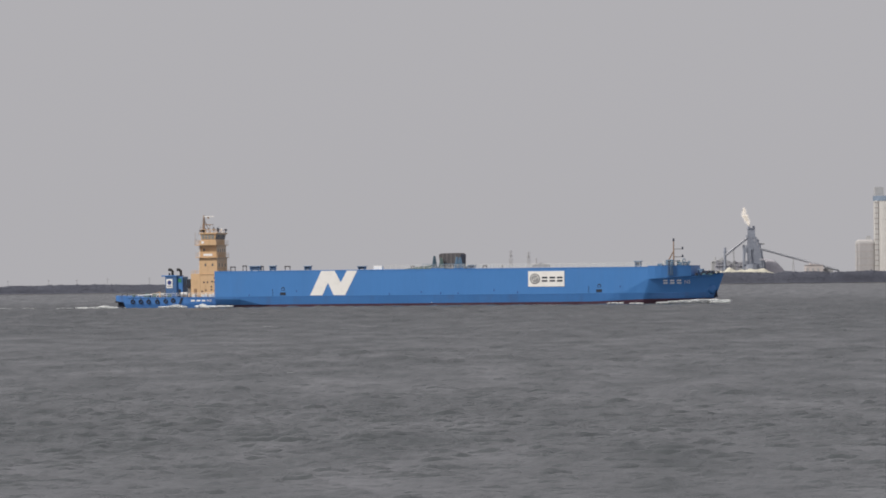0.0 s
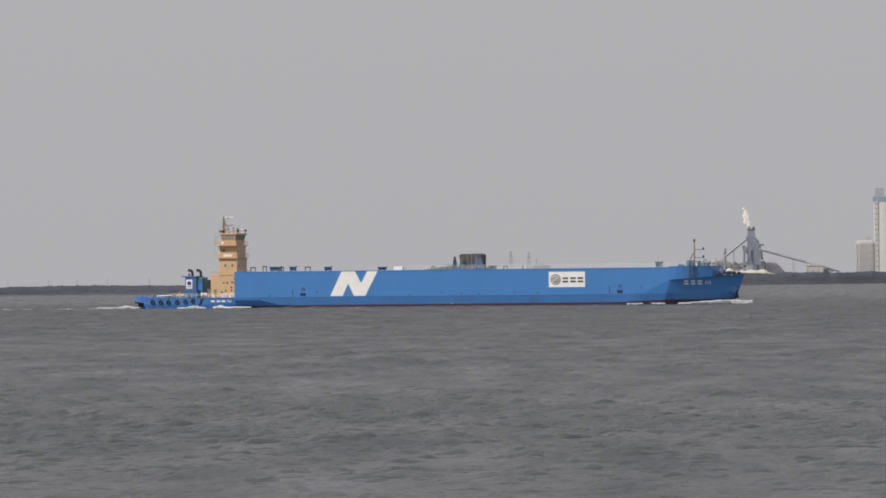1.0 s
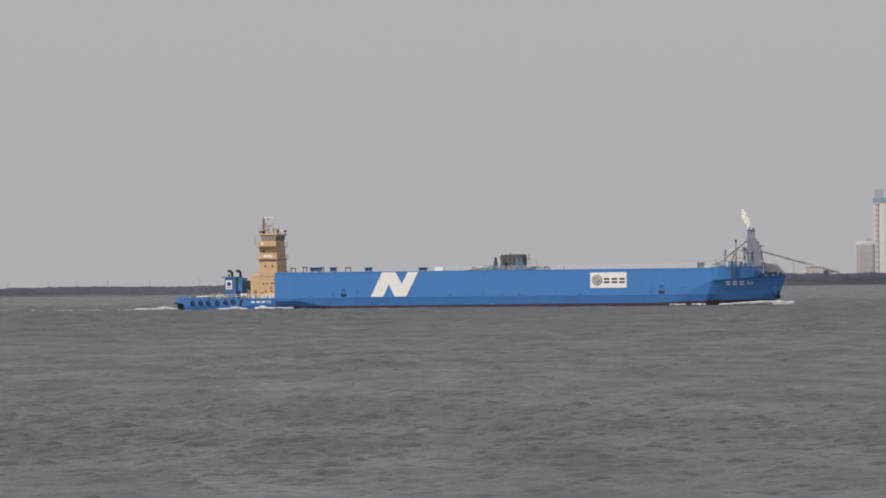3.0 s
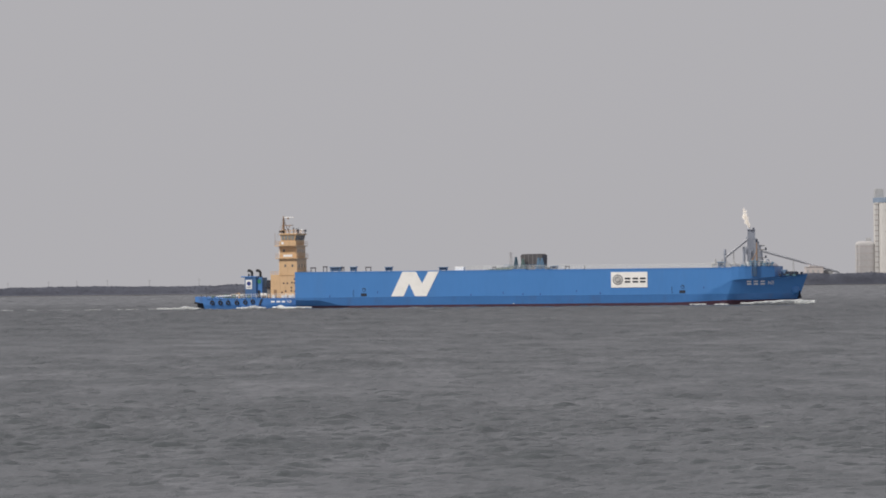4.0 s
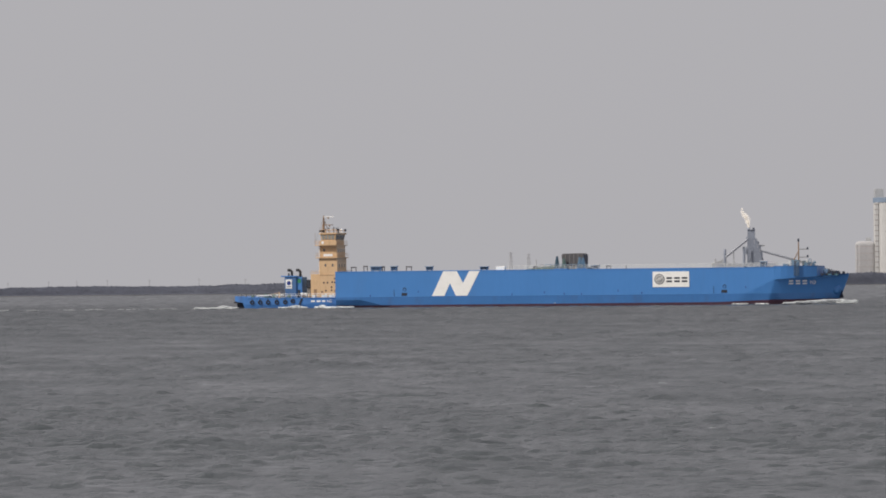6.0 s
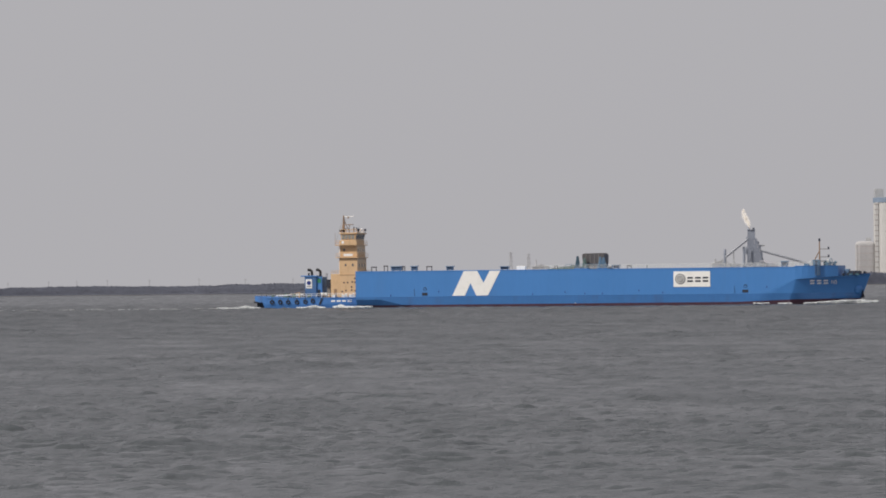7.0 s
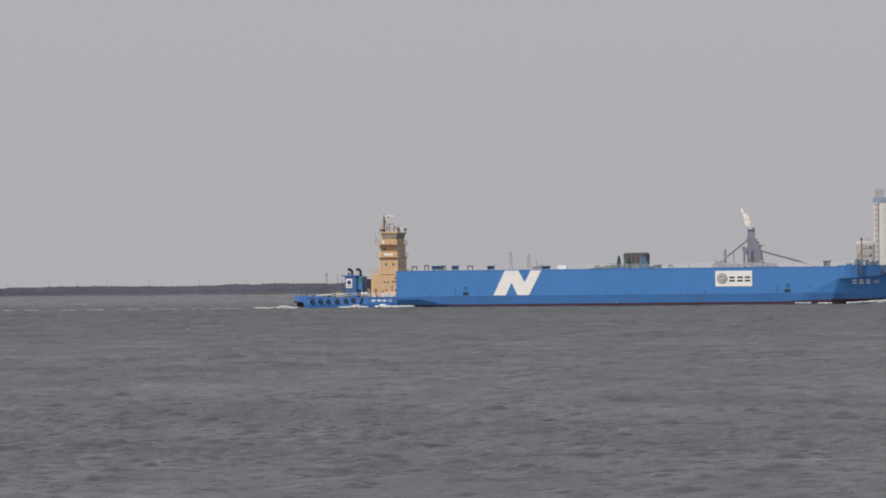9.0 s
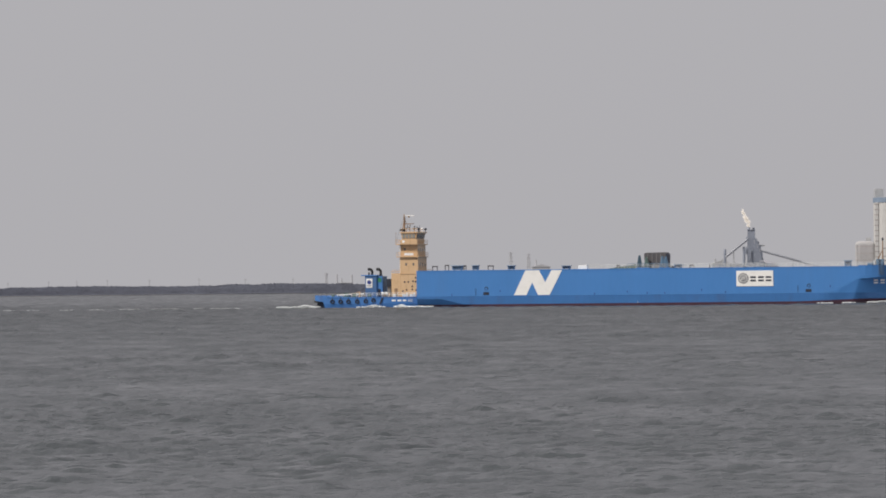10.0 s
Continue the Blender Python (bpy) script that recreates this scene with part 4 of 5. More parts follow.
def build_cargo():
    """The covered hopper amidships with its blue stands, and the tarpaulin mound behind it."""
    h = thing("deck_hopper", "dark grey covered hopper between blue steel stands", "hopper")
    prof = [(84.75, 9.7), (84.5, 12.75), (84.75, 13.05), (85.1, 13.15), (89.7, 13.22), (90.15, 12.9), (90.2, 12.4), (90.1, 9.7)]
    part("cover", prism(B(), prof, -3.2, 3.2), M_BROWN, h, "dark grey tarpaulin cover")
    for x in (85.5, 86.6, 87.7, 88.8):
        part("rib", box(B(), x - 0.08, x + 0.08, -3.28, -3.15, 9.8, 13.1), M_GREY, h)
    for x, top, mat in ((83.5, 12.5, M_DEEPTEAL), (85.3, 12.0, M_GREENP2), (89.4, 12.2, M_TEAL), (90.25, 12.1, M_TEAL)):
        st = part("stand", prism(B(), [(x - 0.75, 9.3), (x + 0.75, 9.3), (x + 0.22, top), (x - 0.22, top)], -4.3, -3.9), mat, h, "painted steel stand")
        part("stiffener", box(B(), x - 0.1, x + 0.1, -4.42, -4.28, 9.3, top - 0.2), mat, st)
        part("foot", box(B(), x - 0.9, x + 0.9, -4.6, -3.6, 9.05, 9.35), M_BLUE_LOW, st)
    for z in (9.9, 10.4):
        part("guard_rail", tube(B(), (80.5, -4.6, z), (91.5, -4.6, z), 0.05, None, 6), M_TEAL, h)
    for i in range(9):
        x = 80.5 + i * 11 / 8
        part("guard_post", tube(B(), (x, -4.6, 9.1), (x, -4.6, 10.4), 0.05, None, 6), M_TEAL, h)
    part("bed", box(B(), 83.2, 91.6, -3.6, 3.6, 9.0, 9.75, 0.05), M_GREY, h)
    m = B()
    bmesh.ops.create_grid(m, x_segments=28, y_segments=10, size=0.5)
    for v in m.verts:
        a, c = v.co.x + 0.5, v.co.y + 0.5
        zz = (a ** 0.8) * (1 - max(0, (a - 0.8) / 0.2) ** 2 * 0.4) * math.sin(math.pi * c) ** 0.5 * 1.25
        zz += 0.12 * noise.noise(Vector((a * 9, c * 6, 2)))
        v.co = (74.6 + a * 8.4, -4 + c * 7, 9.1 + max(0.0, zz))
    mound = tagged(link_mesh("tarpaulin", m, M_GREEN), "rumpled green tarpaulin over cargo on the barge deck", "tarpaulin")
    return h, mound


# ---- the pusher tug ----
def tug_half(u):
    return between(u, [(-1.3, 5.2), (0.2, 5.8), (3, 6.0), (24, 6.0), (30, 5.6), (36, 3.8), (40, 0.4)])


def tug_top(u):
    return between(u, [(-1.3, 3.10), (1.5, 3.02), (3.5, 2.66), (16, 2.5), (40, 2.6)])


def build_tug():
    t = thing("pusher_tug", "blue pusher tug with tall buff yellow bridge tower", "tugboat")
    # hull: stern overhang, then full draught
    rings = []
    for u in (-1.3, 0.2, 0.9, 1.6, 3, 6, 10, 16, 20, 24, 27, 30, 33, 36, 38, 40):
        h, top = tug_half(u), tug_top(u)
        low = between(u, [(-1.3, 1.75), (0.2, 1.45), (0.9, 1.4), (1.0, -0.6), (3, -2.0), (40, -2.0)])
        rings.append([(u, -h, top), (u, -h, max(low, 0.9)), (u, -h * 0.97, max(low, 0.1)), (u, -h * 0.9, low), (u, h * 0.9, low), (u, h * 0.97, max(low, 0.1)), (u, h, max(low, 0.9)), (u, h, top)])
    part("hull", loft(B(), rings), M_TUG, t)
    part("stern_fender", box(B(), -1.55, 0.6, -5.4, 5.4, 1.25, 1.75, 0.15), M_BLACK, t, "black rubber stern fender")
    # dark block added to fill the undercut below the stern
    part("stern_notch_block", box(B(), -0.9, 0.9, -4.6, 4.6, -0.6, 1.3), M_DARK, t)
    part("bulwark_rail", box(B(), 2.0, 27.0, -6.1, -5.85, 2.42, 2.58, 0.03), M_BLUE_LOW, t)
    part("bulwark_rail", box(B(), 2.0, 27.0, 5.85, 6.1, 2.42, 2.58, 0.03), M_BLUE_LOW, t)
    for u, z in ((3.5, 1.48), (5.65, 1.47), (7.75, 1.45), (10.1, 1.43), (12.35, 1.5), (14.35, 1.68)):
        bm = B()
        ring = []
        for i in range(20):
            a = i * math.tau / 20
            ring.append([(u + math.cos(a) * (0.44 + 0.15 * math.cos(c)), -6.14 + 0.15 * math.sin(c), z + math.sin(a) * (0.44 + 0.15 * math.cos(c))) for c in (k * math.tau / 8 for k in range(8))])
        loft(bm, ring + [ring[0]], cap=False)
        tyre = part("tyre_fender", bm, M_BLACK, t, "black tyre fender")
        part("chain", tube(B(), (u, -6.15, z + 0.55), (u, -6.05, tug_top(u)), 0.05, None, 6), M_DARK, tyre)
    part("fender_bar", prism(B(), [(15.95, 0.75), (16.35, 0.75), (16.95, 2.3), (16.55, 2.3)], -6.2, -5.98), M_BLACK, t, "slanted black fender bar")
    for x0, x1 in ((19.2, 20.2), (20.7, 21.7), (22.1, 23.0)):
        part("name_bar", box(B(), x0, x1, -6.07, -5.97, 1.42, 1.82), M_WHITE, t, "white name bar")
    # after deck: towing beam, winch and small crane
    beam = part("tow_beam", tube(B(), (4.0, -3.5, 3.1), (11.2, -3.5, 3.4), 0.13, None, 10), M_WHITE, t, "white tow beam")
    for u in (4.6, 7.5, 10.6):
        part("trestle", bar(B(), (u, -3.5, 2.2), (u, -3.5, 3.2), 0.14), M_GREENP2, beam)
    crane = part("deck_crane", tube(B(), (10.3, -4.2, 2.3), (10.3, -4.2, 4.0), 0.22, 0.16, 10), M_BUFF, t, "small yellow deck crane")
    part("jib", bar(B(), (10.3, -4.2, 3.9), (8.2, -4.2, 3.3), 0.13), M_MAST, crane)
    winch = part("winch", tube(B(), (6.2, -2.2, 3.0), (6.2, 2.2, 3.0), 0.55, None, 16), M_GREY, t, "grey towing winch")
    part("flange", tube(B(), (6.2, -2.3, 3.0), (6.2, -2.15, 3.0), 0.7, None, 18), M_GREENP2, winch)
    for u in (0.2, 1.6, 17.2, 18.4):
        part("bollard", tube(B(), (u, -4.9, 2.4), (u, -4.9, 3.5), 0.2, None, 10), M_BUFF if u > 5 else M_GREY, t)
    for z in (3.1, 3.55):
        part("handrail", tube(B(), (8.5, -5.8, z), (27.5, -5.8, z + 0.05), 0.04, None, 6), M_WHITE, t)
    for i in range(15):
        u = 8.5 + i * 19 / 14
        part("stanchion", tube(B(), (u, -5.8, 2.4), (u, -5.8, 3.6), 0.04, None, 6), M_WHITE, t)
    for u, r_ in ((16.6, 0.3), (17.5, 0.3)):
        raft = part("life_raft", tube(B(), (u - 0.35, -5.0, 3.5), (u + 0.35, -5.0, 3.5), r_, None, 12), M_WHITE, t, "white life raft canister")
        part("cradle", box(B(), u - 0.3, u + 0.3, -5.2, -4.8, 2.4, 3.25), M_GREY, raft)
    for u, w, h in ((3.0, 0.7, 0.7), (8.6, 0.9, 0.9), (12.6, 0.8, 0.8)):
        part("deck_machine", box(B(), u, u + w, -5.0, -4.2, 2.4, 2.6 + h, 0.08), M_GREENP2, t, "grey-green deck machine")
    # funnel casing
    fun = part("funnel_casing", prism(B(), [(11.6, 2.3), (11.45, 7.95), (14.5, 7.95), (14.5, 2.3)], -3.0, 3.0), M_NAVY, t, "dull navy funnel casing")
    part("top_plate", box(B(), 10.45, 14.7, -3.2, 3.2, 7.95, 8.25, 0.05), M_BLUE_LOW, fun)
    part("after_casing", box(B(), 14.5, 16.0, -2.6, 2.6, 2.3, 7.9, 0.05), M_BLUE_LOW, fun)
    part("green_panel", box(B(), 14.75, 15.7, -2.68, -2.55, 6.4, 7.4), M_GREENP, fun, "green machinery panel")
    part("door", box(B(), 14.8, 15.5, -2.68, -2.55, 2.6, 4.6, 0.03), M_DARK, fun)
    sign = part("funnel_sign", box(B(), 11.75, 13.4, -3.08, -2.98, 4.95, 7.3), M_WHITE, fun, "white funnel sign with blue disc")
    part("disc", tube(B(), (12.58, -3.14, 6.35), (12.58, -3.06, 6.35), 0.55, None, 24), M_LOGOB, sign)
    part("word_bar", box(B(), 12.0, 13.15, -3.12, -3.06, 5.3, 5.55), M_LOGO, sign)
    for u in (13.05, 15.3):
        pipe = part("exhaust_pipe", tube(B(), (u, -1.6, 7.9), (u, -1.6, 9.3), 0.34, None, 12), M_BLACK, t, "black bent exhaust pipe")
        part("elbow", tube(B(), (u + 0.05, -1.6, 9.2), (u - 0.5, -1.6, 9.75), 0.34, None, 12), M_BLACK, pipe)
        part("mouth", tube(B(), (u - 0.4, -1.6, 9.68), (u - 1.1, -1.6, 9.72), 0.36, None, 12), M_BLACK, pipe)
    part("short_vent", tube(B(), (12.2, -1.6, 8.1), (12.2, -1.6, 8.9), 0.22, None, 10), M_BLACK, t)
    part("machinery", box(B(), 17.0, 18.3, -2.5, 0.5, 5.2, 7.2, 0.1), M_DARK, t, "dark machinery housing")
    part("machinery_leg", box(B(), 17.2, 18.0, -2.0, 0.0, 2.3, 5.3), M_GREY, t)
    build_tower(t)
    return t


def rail_round(parent, x0, x1, y0, y1, z, material, h=1.0, bars=2, step=1.1):
    for k in range(bars):
        zz = z + h * (k + 1) / bars
        for a, b in (((x0, y0), (x1, y0)), ((x1, y0), (x1, y1)), ((x1, y1), (x0, y1)), ((x0, y1), (x0, y0))):
            part("rail_bar", tube(B(), (*a, zz), (*b, zz), 0.035, None, 6), material, parent)
    n = max(2, int((x1 - x0) / step))
    for i in range(n + 1):
        x = x0 + (x1 - x0) * i / n
        for y in (y0, y1):
            part("rail_post", tube(B(), (x, y, z), (x, y, z + h), 0.035, None, 6), material, parent)
    n = max(2, int((y1 - y0) / 1.6))
    for i in range(1, n):
        y = y0 + (y1 - y0) * i / n
        for x in (x0, x1):
            part("rail_post", tube(B(), (x, y, z), (x, y, z + h), 0.035, None, 6), material, parent)


def build_tower(t):
    """The bridge tower: three stepped blocks, two walkways, wheelhouse and mast."""
    Y0, Y1 = -5.0, 5.0
    aft = part("after_house", box(B(), 18.9, 21.4, Y0, Y1, 2.3, 8.6, 0.06), M_BUFF, t)
    rail_round(aft, 18.9, 21.3, Y0 + 0.1, Y1 - 0.1, 8.6, M_BUFF, 0.8)
    part("after_door", box(B(), 19.7, 20.5, Y0 - 0.06, Y0 + 0.1, 2.8, 4.7, 0.03), M_MAST, aft)
    low = part("lower_house", box(B(), 21.4, 27.6, Y0, Y1, 2.3, 8.38, 0.06), M_BUFF, t)
    part("house_ledge", box(B(), 21.2, 27.8, Y0 - 0.12, Y1 + 0.12, 8.36, 8.52), M_BUFF, low)
    for u, z in ((22.4, 6.35), (23.35, 6.35), (24.6, 6.5), (25.3, 7.4), (22.9, 4.3), (24.4, 5.2), (24.4, 4.4), (25.4, 4.2), (21.9, 4.0), (25.3, 6.4)):
        w = part("porthole", tube(B(), (u, Y0 - 0.07, z), (u, Y0 + 0.05, z), 0.19, None, 14), M_DARK, low)
        part("porthole_rim", tube(B(), (u, Y0 - 0.04, z), (u, Y0 + 0.04, z), 0.25, None, 14), M_MAST, w)
    for u in (19.4, 21.9, 23.8):
        part("deck_box", box(B(), u, u + 0.8, Y0 - 0.7, Y0 - 0.1, 2.4, 3.3, 0.04), M_WHITE, low)
    for u in (22.6, 24.6, 25.6):
        bm = B()
        prism(bm, [(u, 2.4), (u + 0.9, 2.4), (u + 0.5, 3.6), (u + 0.3, 3.6)], Y0 - 0.5, Y0 - 0.3)
        part("deck_bracket", bm, M_WHITE, low)
    mid = part("middle_house", box(B(), 21.2, 26.0, Y0, Y1, 8.4, 12.75, 0.06), M_BUFF, t)
    for u in (22.85, 24.75):
        part("window", box(B(), u - 0.22, u + 0.22, Y0 - 0.05, Y0 + 0.05, 10.55, 11.2), M_GLASS, mid)
    for y in (-3.0, 0.0, 3.0):
        part("window", box(B(), 25.95, 26.06, y - 0.3, y + 0.3, 10.4, 11.2), M_GLASS, mid)
    rail_round(low, 26.2, 27.7, Y0 + 0.05, Y1 - 0.05, 8.5, M_BUFF, 1.0)
    walk1 = part("walkway", box(B(), 20.4, 26.35, Y0 - 0.55, Y1 + 0.55, 12.68, 12.9, 0.03), M_BUFF, t)
    rail_round(walk1, 20.45, 26.3, Y0 - 0.5, Y1 + 0.5, 12.9, M_BUFF, 1.05)
    up = part("upper_house", box(B(), 21.35, 25.8, Y0 + 0.3, Y1 - 0.3, 12.8, 15.95, 0.06), M_BUFF, t)
    part("name_board", box(B(), 22.5, 24.9, Y0 - 0.58, Y0 - 0.52, 13.15, 13.75), M_WHITE, walk1, "white name board")
    part("window", box(B(), 22.2, 22.7, Y0 + 0.24, Y0 + 0.35, 14.4, 15.1), M_GLASS, up)
    for y in (-3.2, -1.1, 1.1, 3.2):
        part("window", box(B(), 25.76, 25.86, y - 0.35, y + 0.35, 14.2, 15.1), M_GLASS, up)
    walk2 = part("bridge_deck", box(B(), 20.3, 26.1, Y0 - 0.9, Y1 + 0.9, 15.88, 16.1, 0.03), M_BUFF, t)
    part("wing_bulwark", box(B(), 21.6, 26.05, Y0 - 0.95, Y0 - 0.85, 16.0, 17.15, 0.02), M_BUFF, walk2)
    rail_round(walk2, 20.35, 26.05, Y0 - 0.85, Y1 + 0.85, 16.1, M_BUFF, 1.05)
    # wheelhouse with outward-leaning windows
    x0, x1, y0, y1 = 21.75, 25.45, Y0 + 0.2, Y1 - 0.2
    wheel = part("wheelhouse", loft(B(), [[(x0, y0, 16.05), (x1, y0, 16.05), (x1, y1, 16.05), (x0, y1, 16.05)],
                                           [(x0, y0, 17.45), (x1, y0, 17.45), (x1, y1, 17.45), (x0, y1, 17.45)],
                                           [(x0 - 0.15, y0 - 0.25, 18.85), (x1 + 0.3, y0 - 0.25, 18.85), (x1 + 0.3, y1 + 0.25, 18.85), (x0 - 0.15, y1 + 0.25, 18.85)]]), M_BUFF, t)
    for i in range(4):
        a = x0 + 0.2 + i * 0.86
        bm = B()
        prism(bm, [(a, 17.5), (a + 0.64, 17.5), (a + 0.64, 18.65), (a, 18.65)], y0 - 0.12, y0)
        for v in bm.verts:
            v.co.y -= (v.co.z - 17.45) * 0.18 - 0.06
        part("bridge_window", bm, M_PANE, wheel, "bridge window with pale sky painted into the glass")
    for i in range(7):
        a = y0 + 0.35 + i * 1.32
        bm = B()
        box(bm, x1, x1 + 0.1, a, a + 1.05, 17.5, 18.65)
        for v in bm.verts:
            v.co.x += (v.co.z - 17.45) * 0.21 - 0.05
        part("bridge_window", bm, M_GLASS, wheel, "dark bridge window")
    roof = part("wheelhouse_roof", box(B(), x0 - 0.4, x1 + 0.6, y0 - 0.5, y1 + 0.5, 18.85, 19.2, 0.06), M_BUFF, t)
    rail_round(roof, x0 - 0.2, x1 + 0.3, y0 - 0.2, y1 + 0.2, 19.2, M_BUFF, 0.8, 1)
    for u, y, r in ((24.4, -2.0, 0.38), (25.7, 1.5, 0.3)):
        dome = part("antenna_pedestal", tube(B(), (u, y, 19.1), (u, y, 19.7), 0.14, None, 8), M_WHITE, roof)
        bm = B()
        bmesh.ops.create_uvsphere(bm, u_segments=14, v_segments=9, radius=r, matrix=Matrix.Translation((u, y, 19.7 + r)))
        part("antenna_dome", bm, M_WHITE, dome, "white antenna dome")
    for u, y in ((25.9, -3.6), (26.1, 3.4)):
        lamp = part("searchlight", tube(B(), (u, y, 19.1), (u, y, 19.8), 0.09, None, 8), M_DARK, roof)
        part("lamp_head", tube(B(), (u - 0.2, y, 19.95), (u + 0.3, y, 19.95), 0.26, None, 12), M_DARK, lamp)
    part("whip_antenna", tube(B(), (26.2, -4.0, 19.2), (26.25, -4.0, 21.0), 0.05, 0.02, 6), M_DARK, roof)
    mast = part("mast", tube(B(), (22.0, -3.0, 19.1), (22.0, -3.0, 23.7), 0.3, 0.17, 10), M_MAST, t, "brown radar mast")
    part("mast_stay", tube(B(), (22.0, -3.0, 22.6), (21.7, -4.6, 19.2), 0.07, None, 6), M_MAST, mast)
    part("mast_stay", tube(B(), (22.0, -3.0, 22.6), (23.2, -1.4, 19.2), 0.07, None, 6), M_MAST, mast)
    scan = part("radar_scanner", box(B(), 22.1, 24.7, -3.15, -2.85, 23.3, 23.5), M_WHITE, mast, "pale radar scanner bar")
    part("scanner_base", tube(B(), (23.2, -3.0, 22.9), (23.2, -3.0, 23.3), 0.22, None, 10), M_MAST, scan)
    part("yard", box(B(), 22.0, 24.4, -3.9, -2.1, 21.2, 21.36), M_MAST, mast)
    part("yard_drop", tube(B(), (23.6, -3.4, 20.4), (23.6, -3.4, 21.3), 0.16, None, 8), M_WHITE, mast)
    part("black_shape", box(B(), 21.0, 22.3, -3.9, -3.0, 19.45, 19.95, 0.05), M_BLACK, mast, "black lamp housing")
    part("aerial_wire", tube(B(), (22.0, -3.0, 23.5), (20.5, -5.6, 16.9), 0.03, None, 5), M_GREY, mast)
    part("aerial_wire", tube(B(), (22.0, -3.0, 23.5), (21.6, 3.0, 19.9), 0.03, None, 5), M_GREY, mast)
    ladder = part("ladder", box(B(), 21.0, 21.08, -4.3, -4.2, 8.6, 16.0), M_WHITE, t, "white ladder up the after side of the tower")
    part("stringer", box(B(), 21.0, 21.08, -3.8, -3.7, 8.6, 16.0), M_WHITE, ladder)
    for i in range(24):
        part("rung", box(B(), 21.0, 21.06, -4.25, -3.75, 8.8 + i * 0.3, 8.85 + i * 0.3), M_WHITE, ladder)
    for u, y, h in ((22.9, -4.4, 0.9), (23.7, -4.3, 1.1), (25.0, -4.3, 1.3), (25.4, -1.0, 0.9), (24.2, 2.0, 1.2)):
        lamp = part("roof_lamp", tube(B(), (u, y, 19.1), (u, y, 19.2 + h), 0.07, None, 6), M_MAST, t)
        part("lamp_glass", tube(B(), (u, y, 19.1 + h), (u, y, 19.4 + h), 0.15, None, 8), M_DARK, lamp)
    part("lifebuoy", tube(B(), (22.4, -5.98, 16.7), (22.4, -5.92, 16.7), 0.36, None, 16), M_WHITE, t, "white lifebuoy on the bridge wing")
    part("ensign_staff", tube(B(), (20.4, -5.8, 16.1), (20.4, -5.8, 19.2), 0.04, None, 6), M_MAST, t)


barge = build_barge()
turn_ = math.degrees(math.atan2(half_beam(148.8, 5.2) - half_beam(151.0, 5.2), 2.2))
text_mesh("N3", 1.3, M_WHITE, barge, 0, 0, 0, "white painted number on the bow").matrix_basis = Matrix.Translation((148.8, -half_beam(148.8, 5.7) - 0.2, 4.8)) @ pose(0, 0, 0, 90, 0, turn_)
build_bow_gear(barge)
hopper, tarpaulin = build_cargo()
tug = build_tug()
text_mesh("N3", 0.95, M_WHITE, tug, 23.45, -6.05, 1.3, "white painted number on the tug hull")


# ---- foam ----
def foam_ridge(name, line, height, width, seed, label, material=M_FOAM, dense=60, gaps=0.4):
    """Broken white water along a line of (u, y); height and width are functions of the run from 0 to 1."""
    rng = np.random.default_rng(seed)
    cs, ss = [], []
    n = int(sum(math.dist(a, b) for a, b in zip(line, line[1:])) * dense)
    for i in range(n):
        s = rng.random()
        k = s * (len(line) - 1)
        j = min(int(k), len(line) - 2)
        u = line[j][0] + (line[j + 1][0] - line[j][0]) * (k - j)
        y = line[j][1] + (line[j + 1][1] - line[j][1]) * (k - j)
        h = height(s) * (0.7 + 0.4 * (0.5 + 0.5 * noise.noise(Vector((u * 0.55, seed, 0)))))
        if noise.noise(Vector((u * 0.9, seed * 2.0, 3))) < -gaps:
            continue
        cs.append((u, y - rng.random() * width(s), h * rng.random() ** 0.8 - 0.15))
        ss.append(0.06 + 0.09 * rng.random())
    return tagged(clumps(name, cs, ss, material, seed, squash=0.6, rough=0.4, smooth=True, long=2.4), label, "foam", kind="stuff")


def hump(s, at, wide):
    return math.exp(-((s - at) / wide) ** 2)


def beside(us, gap):
    return [(u, -half_beam(u, 0.3) - gap) for u in us]


bow_line = beside((142.5, 144.5, 147, 149, 151, 153.0, 154.5), 1.6) + [(157.0, -2.6), (160.0, -2.4)]
bow_foam = foam_ridge("bow_wave", bow_line, lambda s: 0.33 + 0.66 * min(1, max(0, (s - 0.05) / 0.5)) * (1 if s < 0.86 else 0.7), lambda s: 1.8, 21, "white foaming bow wave along the barge bow", dense=150, gaps=0.9)
tug_foam = foam_ridge("side_wave", [(10.5, -6.2), (14, -6.3), (18, -6.5)], lambda s: 0.28 + 0.5 * hump(s, 0.62, 0.2), lambda s: 0.8, 22, "thin white foam breaking along the tug hull")
joint_foam = foam_ridge("side_wave", [(20.5, -6.8), (22.6, -7.6), (24, -8.6), (27, -11.3), (31.8, -11.6)], lambda s: 0.4 + 0.45 * hump(s, 0.26, 0.14), lambda s: 1.0, 25, "white foam breaking where the tug meets the barge", dense=75)
side_foam = foam_ridge("side_wave", beside((130.0, 132.0, 133.8), 0.6), lambda s: 0.32, lambda s: 0.7, 23, "short white foam patch along the barge waterline", dense=40)
chine_foam = foam_ridge("side_wave", beside((136.0, 138.0, 139.6), 0.7), lambda s: 0.26, lambda s: 0.7, 26, "short white foam patch along the barge waterline", dense=40)
stern_foam = foam_ridge("stern_wake", [(-0.3, -5.0), (-3, -5.1), (-6, -5.3), (-11.5, -5.6)], lambda s: 0.34 + 0.4 * hump(s, 0.42, 0.16), lambda s: 1.2, 24, "white foaming wake behind the tug stern", dense=75)
